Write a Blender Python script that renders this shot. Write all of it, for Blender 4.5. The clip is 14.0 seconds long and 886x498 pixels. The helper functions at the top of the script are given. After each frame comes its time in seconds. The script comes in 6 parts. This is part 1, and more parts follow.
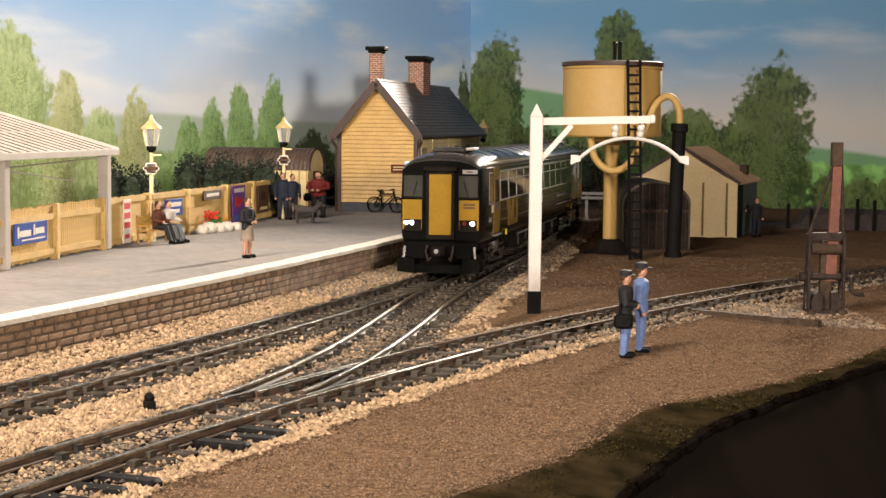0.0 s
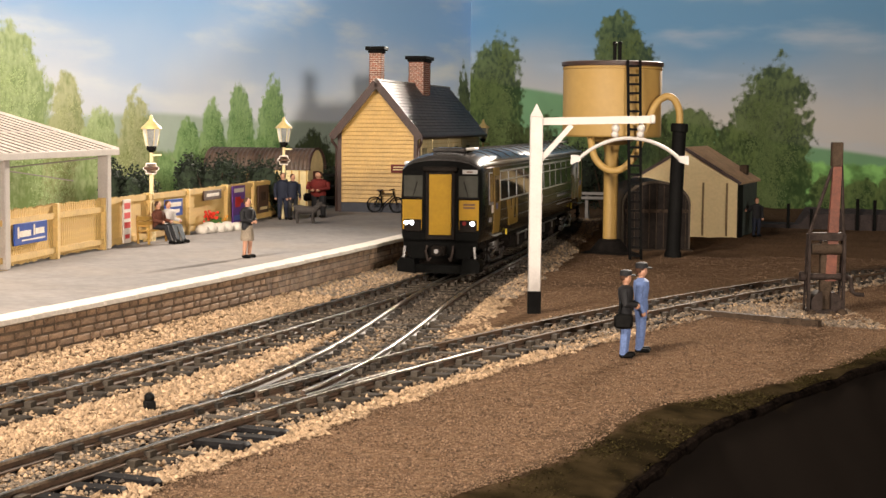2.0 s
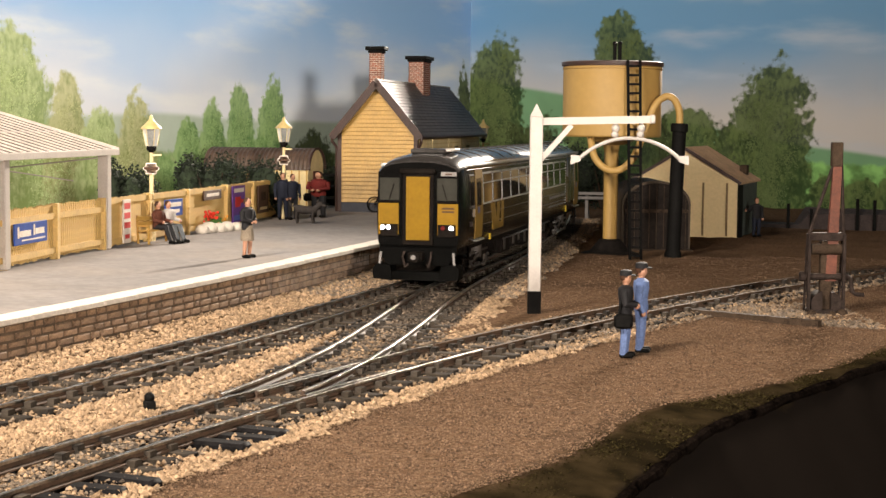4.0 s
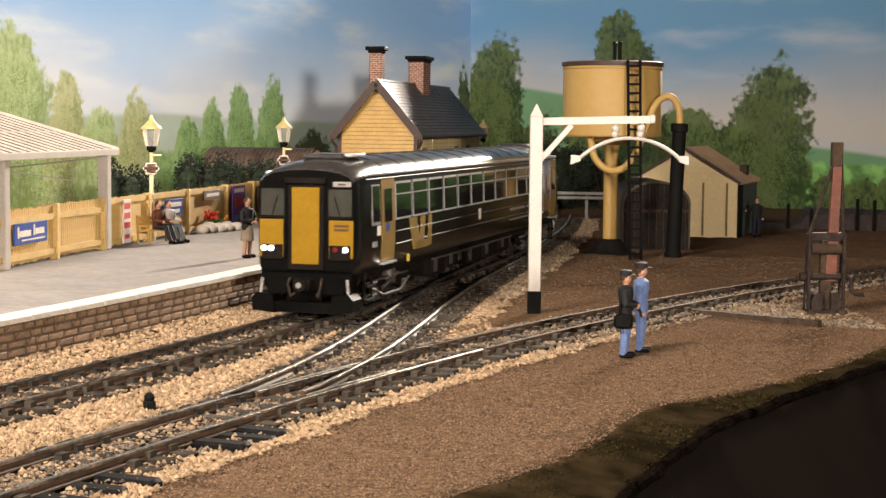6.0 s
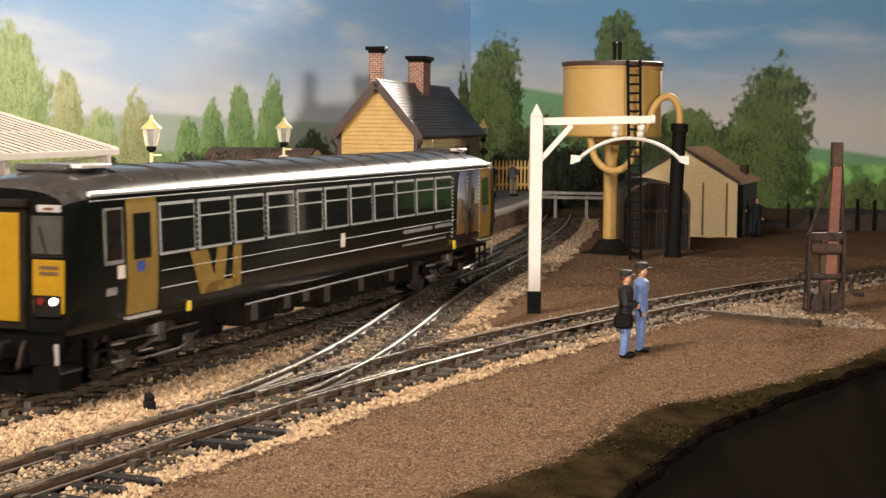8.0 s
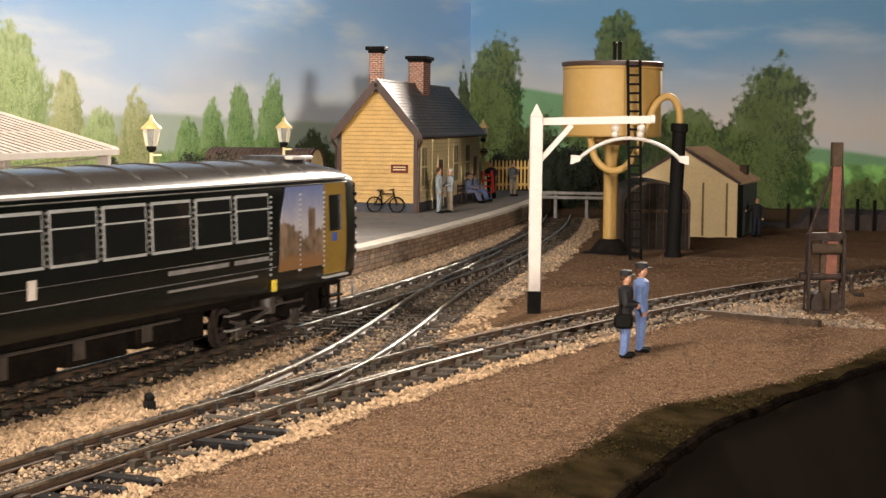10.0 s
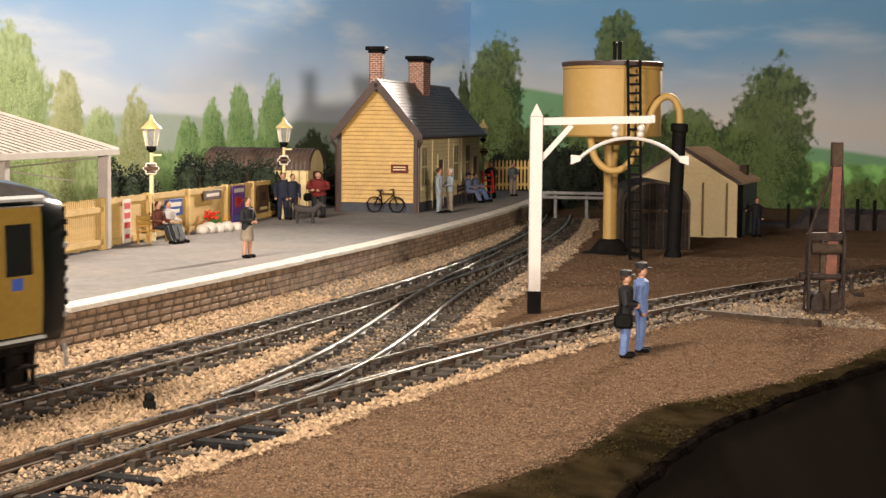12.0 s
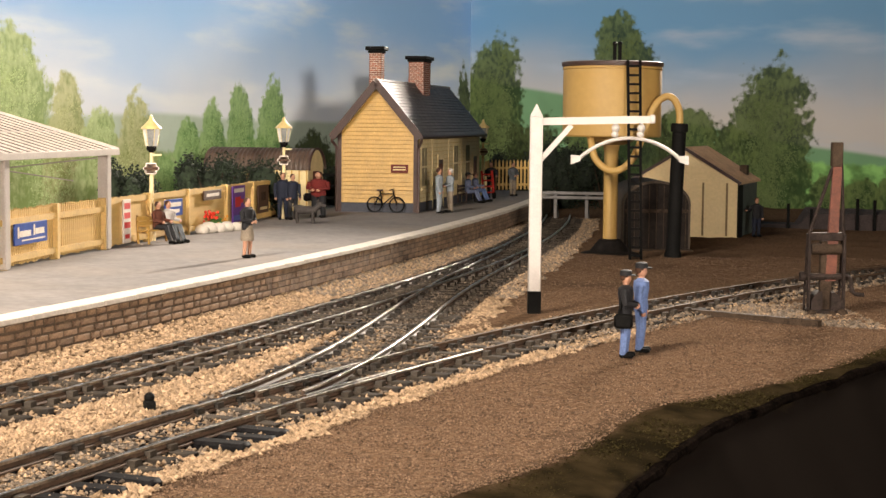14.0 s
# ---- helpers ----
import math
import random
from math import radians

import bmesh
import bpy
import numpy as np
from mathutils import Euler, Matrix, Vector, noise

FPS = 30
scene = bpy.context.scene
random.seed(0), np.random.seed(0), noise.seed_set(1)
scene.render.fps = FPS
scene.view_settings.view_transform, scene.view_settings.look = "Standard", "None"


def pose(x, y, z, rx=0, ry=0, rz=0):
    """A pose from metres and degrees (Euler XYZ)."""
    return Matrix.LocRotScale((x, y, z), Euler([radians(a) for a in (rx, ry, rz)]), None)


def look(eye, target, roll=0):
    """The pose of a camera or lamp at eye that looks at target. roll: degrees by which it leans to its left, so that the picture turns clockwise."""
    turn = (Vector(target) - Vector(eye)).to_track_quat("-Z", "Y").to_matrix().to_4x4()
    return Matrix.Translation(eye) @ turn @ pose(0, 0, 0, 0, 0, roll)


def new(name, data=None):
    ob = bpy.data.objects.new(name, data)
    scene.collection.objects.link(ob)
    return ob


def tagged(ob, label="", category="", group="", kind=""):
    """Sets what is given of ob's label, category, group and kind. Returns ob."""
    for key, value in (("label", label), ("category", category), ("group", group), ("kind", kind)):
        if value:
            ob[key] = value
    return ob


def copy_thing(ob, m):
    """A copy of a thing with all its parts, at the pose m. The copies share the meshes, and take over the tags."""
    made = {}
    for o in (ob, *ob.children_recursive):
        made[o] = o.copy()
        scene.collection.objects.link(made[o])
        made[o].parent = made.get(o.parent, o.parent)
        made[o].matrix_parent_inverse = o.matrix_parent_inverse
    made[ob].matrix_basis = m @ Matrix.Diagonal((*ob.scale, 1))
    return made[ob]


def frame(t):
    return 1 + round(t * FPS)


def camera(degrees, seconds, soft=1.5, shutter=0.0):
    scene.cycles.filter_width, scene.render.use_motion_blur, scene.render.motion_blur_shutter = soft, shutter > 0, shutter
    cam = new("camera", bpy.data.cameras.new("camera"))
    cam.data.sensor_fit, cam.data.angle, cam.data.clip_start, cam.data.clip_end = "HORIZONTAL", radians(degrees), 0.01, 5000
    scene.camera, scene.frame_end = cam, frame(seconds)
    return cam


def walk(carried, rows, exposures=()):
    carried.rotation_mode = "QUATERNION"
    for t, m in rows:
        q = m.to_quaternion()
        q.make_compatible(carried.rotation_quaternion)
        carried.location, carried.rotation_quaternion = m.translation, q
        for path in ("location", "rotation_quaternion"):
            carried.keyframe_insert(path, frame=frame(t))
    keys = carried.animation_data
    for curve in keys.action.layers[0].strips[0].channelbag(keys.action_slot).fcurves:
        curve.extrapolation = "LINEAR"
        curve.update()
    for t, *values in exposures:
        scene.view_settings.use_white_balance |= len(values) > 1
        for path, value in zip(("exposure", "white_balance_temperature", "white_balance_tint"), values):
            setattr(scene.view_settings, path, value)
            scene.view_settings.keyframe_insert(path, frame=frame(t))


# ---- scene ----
# A model railway in 1:76.2. Numbers below are full-size metres; U brings them to the model's size.
U = 1 / 76.2


def at(x, y, z, rz=0.0):
    return pose(x * U, y * U, z * U, 0, 0, rz)


# ---- camera ----
HEIGHT, DOWN, LEAN = 4.947, 0.0776, 0.527
cam = camera(30.22, 14.0, soft=1.5, shutter=0.5)
eye = (0, 0, HEIGHT * U)
aim = (0, math.cos(DOWN), HEIGHT * U - math.sin(DOWN))
walk(cam, [(0, look(eye, aim, LEAN)), (14.0, look(eye, aim, LEAN))], exposures=[(0, 0.0), (14.0, 0.0)])

# ---- light: two lamps of the layout room and an added fill ----
world = bpy.data.worlds.new("room_dark")
world.use_nodes = True
world.node_tree.nodes["Background"].inputs[0].default_value = (0.9, 0.75, 0.6, 1)
world.node_tree.nodes["Background"].inputs[1].default_value = 0.02
scene.world = world


def lamp(name, place, target, watts, size, colour, spread=180.0):
    data = bpy.data.lights.new(name, "AREA")
    data.energy, data.size, data.color, data.shape = watts, size * U, colour, "DISK"
    data.spread = radians(spread)
    ob = new(name, data)
    ob.matrix_world = look([c * U for c in place], [c * U for c in target])
    return ob


lamp("lamp_behind_backdrop", (63, 217, 63), (-24, 56, 0), 27.0, 12, (1.0, 0.87, 0.73), 70)
lamp("lamp_by_viewer", (27, -45, 12.8), (-12, 79, 9), 1.18, 7.0, (1.0, 0.90, 0.79), 44)
# added fill lamp that brightens the left side, no real source
lamp("fill_lamp_over_platform", (-22, 6, 32), (-15, 48, 2), 6.3, 14, (1.0, 0.89, 0.76), 140)


# ---- materials ----
def mat(name, colour, rough=0.7, metal=0.0, vary=0.18, size=0.5, bump=0.15, second=None, island=0.0, dust=0.0, spec=0.5):
    """A painted or natural surface with grain at two scales. size: metres of the coarse grain, full size."""
    m = bpy.data.materials.new(name)
    m.use_nodes = True
    n, l = m.node_tree.nodes, m.node_tree.links
    b = n["Principled BSDF"]
    b.inputs["Roughness"].default_value, b.inputs["Metallic"].default_value = rough, metal
    b.inputs["Specular IOR Level"].default_value = spec
    co = n.new("ShaderNodeTexCoord")
    big, fine = n.new("ShaderNodeTexNoise"), n.new("ShaderNodeTexNoise")
    big.inputs["Scale"].default_value, big.inputs["Detail"].default_value = 76.2 / size, 4
    fine.inputs["Scale"].default_value, fine.inputs["Detail"].default_value = 76.2 / size * 7, 3
    for t in (big, fine):
        l.new(co.outputs["Object"], t.inputs["Vector"])
    add = n.new("ShaderNodeMath")
    add.operation = "MULTIPLY_ADD"
    add.inputs[1].default_value = 0.5
    l.new(fine.outputs["Fac"], add.inputs[0])
    half = n.new("ShaderNodeMath")
    half.operation = "MULTIPLY"
    half.inputs[1].default_value = 0.5
    l.new(big.outputs["Fac"], half.inputs[0])
    l.new(half.outputs[0], add.inputs[2])
    ramp = n.new("ShaderNodeValToRGB")
    dark = [max(0, c * (1 - vary * 1.6)) for c in colour]
    light = [min(1, c * (1 + vary)) for c in (second or colour)]
    ramp.color_ramp.elements[0].position, ramp.color_ramp.elements[1].position = 0.36, 0.64
    ramp.color_ramp.elements[0].color, ramp.color_ramp.elements[1].color = (*dark, 1), (*light, 1)
    l.new(add.outputs[0], ramp.inputs[0])
    out = ramp.outputs[0]
    if island:
        geo, info = n.new("ShaderNodeNewGeometry"), n.new("ShaderNodeObjectInfo")
        s = n.new("ShaderNodeMath")
        s.operation = "ADD"
        l.new(geo.outputs["Random Per Island"], s.inputs[0])
        l.new(info.outputs["Random"], s.inputs[1])
        f = n.new("ShaderNodeMath")
        f.operation = "FRACT"
        l.new(s.outputs[0], f.inputs[0])
        r = n.new("ShaderNodeMapRange")
        r.inputs["To Min"].default_value, r.inputs["To Max"].default_value = 1 - island, 1 + island
        l.new(f.outputs[0], r.inputs["Value"])
        v = n.new("ShaderNodeHueSaturation")
        l.new(r.outputs[0], v.inputs["Value"])
        l.new(out, v.inputs["Color"])
        out = v.outputs[0]
    if dust:
        mix, up, pw = n.new("ShaderNodeMixRGB"), n.new("ShaderNodeNewGeometry"), n.new("ShaderNodeTexNoise")
        pw.inputs["Scale"].default_value, pw.inputs["Detail"].default_value = 76.2 / size * 0.4, 6
        l.new(co.outputs["Object"], pw.inputs["Vector"])
        r = n.new("ShaderNodeMapRange")
        r.inputs["From Min"].default_value, r.inputs["From Max"].default_value, r.inputs["To Max"].default_value = 0.45, 0.75, dust
        l.new(pw.outputs["Fac"], r.inputs["Value"])
        l.new(r.outputs[0], mix.inputs["Fac"])
        l.new(out, mix.inputs["Color1"])
        mix.inputs["Color2"].default_value = (0.32, 0.24, 0.16, 1)
        out = mix.outputs[0]
    l.new(out, b.inputs["Base Color"])
    if bump:
        bp = n.new("ShaderNodeBump")
        bp.inputs["Strength"].default_value, bp.inputs["Distance"].default_value = bump, size * 0.12 * U
        l.new(add.outputs[0], bp.inputs["Height"])
        l.new(bp.outputs[0], b.inputs["Normal"])
    return m


def glow(name, colour, power):
    m = mat(name, colour, 0.3, vary=0, bump=0)
    b = m.node_tree.nodes["Principled BSDF"]
    b.inputs["Emission Color"].default_value = (*colour, 1)
    b.inputs["Emission Strength"].default_value = power
    return m


def glass(name, colour=(0.02, 0.025, 0.03)):
    m = mat(name, colour, 0.06, vary=0.1, size=2, bump=0)
    return m


YELLOW = mat("cream_yellow_paint", (0.45, 0.262, 0.062), 0.5, vary=0.12, size=0.6, bump=0.06)
# lighter copy of YELLOW: the stronger light on the fences is in the colour
LIT_YELLOW = mat("cream_yellow_paint_lit", (0.56, 0.36, 0.115), 0.5, vary=0.12, size=0.6, bump=0.06)
PALE = mat("pale_cream_paint", (0.66, 0.52, 0.27), 0.55, vary=0.12, size=0.6, bump=0.06)
WHITE = mat("off_white_paint", (0.42, 0.375, 0.34), 0.5, vary=0.06, size=0.4, bump=0.05)
BLACK = mat("black_paint", (0.006, 0.0055, 0.005), 0.65, vary=0.3, size=0.4, spec=0.06)
BROWN = mat("chocolate_brown_paint", (0.042, 0.017, 0.011), 0.5, vary=0.25, size=0.4)
SLATE = mat("grey_brown_slate", (0.105, 0.08, 0.068), 0.5, spec=0.5, vary=0.25, size=0.6, bump=0.2, island=0.18)
BRICK = mat("red_brick", (0.24, 0.085, 0.05), 0.8, vary=0.2, size=0.12, bump=0.2, island=0.35)
MORTAR = mat("pale_mortar", (0.50, 0.43, 0.36), 0.9, size=0.2)
STONE = mat("brown_platform_stone", (0.17, 0.095, 0.05), 0.85, vary=0.3, size=0.3, bump=0.6, second=(0.24, 0.15, 0.088), island=0.3, dust=0.3)
JOINT = mat("dusty_joint", (0.10, 0.066, 0.04), 0.95, size=0.3, vary=0.3)
TARMAC = mat("grey_platform_surface", (0.225, 0.202, 0.19), 0.95, spec=0.15, vary=0.12, size=1.6, bump=0.12, dust=0.25)
COPING = mat("white_painted_coping", (0.62, 0.55, 0.47), 0.75, vary=0.14, size=0.5, bump=0.2, dust=0.2)
GRAIN = mat("brown_earth_grains", (0.108, 0.066, 0.040), 0.95, spec=0.05, vary=0.25, size=0.1, bump=0.3, second=(0.155, 0.098, 0.062), island=0.6)
BALLAST = mat("tan_ballast_chips", (0.27, 0.172, 0.097), 0.9, spec=0.2, vary=0.25, size=0.1, bump=0.3, second=(0.34, 0.235, 0.145), island=0.4)
GREYBALLAST = mat("grey_brown_ballast_chips", (0.125, 0.090, 0.062), 0.9, vary=0.25, size=0.1, bump=0.3, second=(0.185, 0.138, 0.098), island=0.45)
DARKBALLAST = mat("dark_brown_ballast_chips", (0.055, 0.040, 0.030), 0.85, spec=0.2, vary=0.3, size=0.1, bump=0.3, second=(0.09, 0.068, 0.05), island=0.5)
RAIL = mat("rail_rust_sides", (0.075, 0.044, 0.027), 0.65, metal=0.1, vary=0.3, size=0.2)
DULL = mat("dull_rail_top", (0.085, 0.053, 0.033), 0.75, metal=0.0, spec=0.12, vary=0.25, size=0.3, bump=0.05)
STEEL = mat("polished_rail_top", (0.55, 0.51, 0.46), 0.32, metal=1.0, vary=0.4, size=0.7, bump=0.03)
SLEEPER = mat("dark_grey_sleeper", (0.032, 0.027, 0.023), 0.85, vary=0.35, size=0.25, bump=0.4, island=0.35, dust=0.15, spec=0.03)
TIMBER = mat("weathered_timber", (0.05, 0.033, 0.022), 0.9, spec=0.1, vary=0.35, size=0.25, bump=0.4)
RED_TIMBER = mat("red_brown_timber", (0.125, 0.036, 0.018), 0.7, vary=0.3, size=0.25, bump=0.3)
IRON = mat("dark_brown_iron", (0.034, 0.024, 0.02), 0.8, metal=0.0, spec=0.08, vary=0.35, size=0.2)
# station window panes, an even pale cream
PALE_PANE = glass("pale_window_glass", (0.34, 0.27, 0.16))
LEAF = mat("dark_hedge_foliage", (0.013, 0.021, 0.008), 0.9, vary=0.3, size=0.3, island=0.6)
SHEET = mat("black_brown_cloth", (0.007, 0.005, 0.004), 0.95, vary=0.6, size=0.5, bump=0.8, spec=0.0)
GREY = mat("grey_steelwork", (0.22, 0.20, 0.19), 0.6, vary=0.2, size=0.3)
SKIN = mat("painted_skin", (0.36, 0.18, 0.11), 0.6, vary=0.1, size=0.2, bump=0)
PLASTER = mat("room_wall_paint", (0.5, 0.45, 0.4), 0.9, size=8, bump=0.05)


def paint(name, r, g, b, rough=0.6, vary=0.12):
    return mat(name, (r, g, b), rough, vary=vary, size=0.3, bump=0.08, spec=0.2)


# ---- mesh helpers ----
class Shape:
    """Vertices and faces in full-size metres, gathered for one mesh; slot: the material of the faces that follow."""

    def __init__(self):
        self.v, self.f, self.s, self.slot = [], [], [], 0

    def add(self, verts, faces):
        k = len(self.v)
        self.v += [tuple(p) for p in verts]
        self.f += [tuple(i + k for i in q) for q in faces]
        self.s += [self.slot] * len(faces)
        return self

    def box(self, x0, x1, y0, y1, z0, z1, b=0.0):
        if b <= 0:
            v = [(x, y, z) for z in (z0, z1) for y in (y0, y1) for x in (x0, x1)]
            return self.add(v, [(0, 2, 3, 1), (4, 5, 7, 6), (0, 1, 5, 4), (2, 6, 7, 3), (0, 4, 6, 2), (1, 3, 7, 5)])
        lo, hi, v, at_ = (x0, y0, z0), (x1, y1, z1), [], {}
        for c in range(8):
            bits = [(c >> a) & 1 for a in range(3)]
            for a in range(3):
                at_[c, a] = len(v)
                v.append([(hi[i] - (b if i != a else 0)) if bits[i] else (lo[i] + (b if i != a else 0)) for i in range(3)])
        f = []
        for a in range(3):
            p, q = [i for i in range(3) if i != a]
            for side in (0, 1):
                cs = [(side << a) | (i << p) | (j << q) for i, j in ((0, 0), (1, 0), (1, 1), (0, 1))]
                f.append([at_[c, a] for c in cs])
            for i in (0, 1):
                for j in (0, 1):
                    c0 = (i << p) | (j << q)
                    c1 = c0 | (1 << a)
                    f.append([at_[c0, p], at_[c1, p], at_[c1, q], at_[c0, q]])
        f += [[at_[c, 0], at_[c, 1], at_[c, 2]] for c in range(8)]
        return self.add(v, f)

    def cyl(self, p0, p1, r0, r1=None, n=14):
        return self.tube([p0, p1], [r0, r0 if r1 is None else r1], n)

    def tube(self, path, r, n=12, closed=True):
        path = [Vector(p) for p in path]
        r = r if isinstance(r, (list, tuple)) else [r] * len(path)
        v, f = [], []
        side = None
        for i, p in enumerate(path):
            d = (path[min(i + 1, len(path) - 1)] - path[max(i - 1, 0)]).normalized()
            if side is None:
                side = d.cross(Vector((0.013, 0.02, 1))) if abs(d.z) < 0.95 else d.cross(Vector((1, 0.02, 0.013)))
            side = (side - d * side.dot(d)).normalized()
            up = d.cross(side)
            v += [p + (side * math.cos(a) + up * math.sin(a)) * r[i] for a in [2 * math.pi * k / n for k in range(n)]]
        for i in range(len(path) - 1):
            f += [(i * n + k, i * n + (k + 1) % n, (i + 1) * n + (k + 1) % n, (i + 1) * n + k) for k in range(n)]
        if closed:
            f += [tuple(range(n))[::-1], tuple(range((len(path) - 1) * n, len(path) * n))]
        return self.add(v, f)

    def lathe(self, profile, n=20, cx=0.0, cy=0.0):
        v = [(cx + r * math.cos(2 * math.pi * k / n), cy + r * math.sin(2 * math.pi * k / n), z) for r, z in profile for k in range(n)]
        f = [(i * n + k, i * n + (k + 1) % n, (i + 1) * n + (k + 1) % n, (i + 1) * n + k) for i in range(len(profile) - 1) for k in range(n)]
        f += [tuple(range(n))[::-1], tuple(range((len(profile) - 1) * n, len(profile) * n))]
        return self.add(v, f)

    def ball(self, c, rx, ry=None, rz=None, n=10, m=6):
        ry, rz = ry or rx, rz or rx
        v = [(c[0], c[1], c[2] - rz)]
        for i in range(1, m):
            a = -math.pi / 2 + math.pi * i / m
            v += [(c[0] + rx * math.cos(a) * math.cos(2 * math.pi * k / n), c[1] + ry * math.cos(a) * math.sin(2 * math.pi * k / n), c[2] + rz * math.sin(a)) for k in range(n)]
        v.append((c[0], c[1], c[2] + rz))
        f = [(0, 1 + (k + 1) % n, 1 + k) for k in range(n)]
        f += [(1 + i * n + k, 1 + i * n + (k + 1) % n, 1 + (i + 1) * n + (k + 1) % n, 1 + (i + 1) * n + k) for i in range(m - 2) for k in range(n)]
        t = len(v) - 1
        f += [(t, t - n + k, t - n + (k + 1) % n) for k in range(n)]
        return self.add(v, f)

    def slab(self, outline, axis, a0, a1):
        """A flat outline (pairs in the two other axes) given depth along axis 'x', 'y' or 'z'."""
        def put(p, a):
            return {"x": (a, p[0], p[1]), "y": (p[0], a, p[1]), "z": (p[0], p[1], a)}[axis]
        n = len(outline)
        v = [put(p, a0) for p in outline] + [put(p, a1) for p in outline]
        f = [tuple(range(n))[::-1], tuple(range(n, 2 * n))] + [(k, (k + 1) % n, n + (k + 1) % n, n + k) for k in range(n)]
        return self.add(v, f)

    def beam(self, p, q, w, h):
        """A squared bar from p to q, w wide sideways, h deep."""
        p, q = Vector(p), Vector(q)
        d = (q - p).normalized()
        s = d.cross(Vector((0, 0, 1)))
        s = s.normalized() if s.length > 1e-3 else Vector((1, 0, 0))
        u = s.cross(d)
        v = [e + s * i * w / 2 + u * j * h / 2 for e in (p, q) for i, j in ((-1, -1), (1, -1), (1, 1), (-1, 1))]
        return self.add(v, [(0, 3, 2, 1), (4, 5, 6, 7), (0, 1, 5, 4), (1, 2, 6, 5), (2, 3, 7, 6), (3, 0, 4, 7)])

    def mesh(self, name, mats, flat=False):
        me = bpy.data.meshes.new(name)
        me.from_pydata([(x * U, y * U, z * U) for x, y, z in self.v], [], self.f)
        for m in mats:
            me.materials.append(m)
        if len(mats) > 1:
            me.polygons.foreach_set("material_index", self.s)
        bm = bmesh.new()
        bm.from_mesh(me)
        bmesh.ops.recalc_face_normals(bm, faces=bm.faces)
        bm.to_mesh(me)
        bm.free()
        if not flat:
            me.shade_smooth()
            me.set_sharp_from_angle(angle=radians(38))
        me.update()
        return me


def part(name, shape, material, parent=None, label="", kind=""):
    mats = material if isinstance(material, (list, tuple)) else [material]
    ob = new(name, shape.mesh(name, mats))
    ob.parent = parent
    return tagged(ob, label, kind=kind)


def piece(name, mesh, parent, m=None):
    ob = new(name, mesh)
    ob.parent = parent
    if m is not None:
        ob.matrix_basis = m
    return ob


def thing(name, label, category, m, group="", kind=""):
    ob = new(name)
    ob.empty_display_size = 0.01
    ob.matrix_basis = m
    return tagged(ob, label, category, group, kind)


def S():
    return Shape()


# ---- lines of the plan ----
def main_x(y):
    d = y - 50
    return -0.816 + 0.28323 * d - 0.002614 * d * d


def front_x(y):
    d = y - 40
    return 2.708 + 0.611335 * d + 0.007633 * d * d + 0.000066 * d ** 3


def cross_x(y):
    d = y - 45
    return -0.4655 + 0.14467 * d + 0.0019724 * d * d + 0.00015786 * d ** 3 - 0.00000845 * d ** 4


def edge_x(y):
    d = y - 50
    return -3.82 + 0.291735 * d - 0.00157 * d * d


def along(fx, y0, y1, step):
    """Points (x, y, heading) at equal steps along x = fx(y); heading: radians to the right of +y."""
    out, y = [], y0
    while y < y1:
        s = (fx(y + 0.01) - fx(y - 0.01)) / 0.02
        out.append((fx(y), y, math.atan(s)))
        y += step / math.sqrt(1 + s * s)
    return out


PLAT = 0.8
GROUND = -0.24


# ---- ground, room and backdrop ----
def rim_x(y):
    """Where the board ends."""
    return float(np.interp(y, (-20, 18, 23.63, 24.77, 26.71, 28.65, 30.69, 33.01, 36.09, 48, 120), (-6.0, 0.6, 2.56, 3.03, 3.81, 4.68, 6.07, 7.67, 9.85, 17.6, 62)))


def rim_drop(y):
    """How far the board's end lies below the yard."""
    return float(np.interp(y, (18, 23.63, 24.77, 26.71, 28.65, 30.69, 33.01, 36.09, 48), (0.3, 0.28, 0.26, 0.21, 0.16, 0.1, 0.06, 0.03, 0.03)))


def bank_x(y):
    """Where the mossy bank starts, traced along the edge of its shade."""
    return float(np.interp(y, (-20, 18, 22.5, 25.0, 26.6, 28.0, 29.4, 30.4, 31.2, 32.6, 34.6, 38, 48, 120), (-11, -2.9, 0.15, 1.75, 2.55, 3.0, 3.6, 4.4, 5.4, 6.7, 8.2, 10.3, 17.0, 61)))


def bank_at(x, y):
    """Metres short of the bank (negative), 0 to 1 across it, more past the rim."""
    b, r = bank_x(y), rim_x(y)
    r = max(r, b + 0.15)
    return x - b if x < b else (x - b) / (r - b) if x < r else 1 + x - r


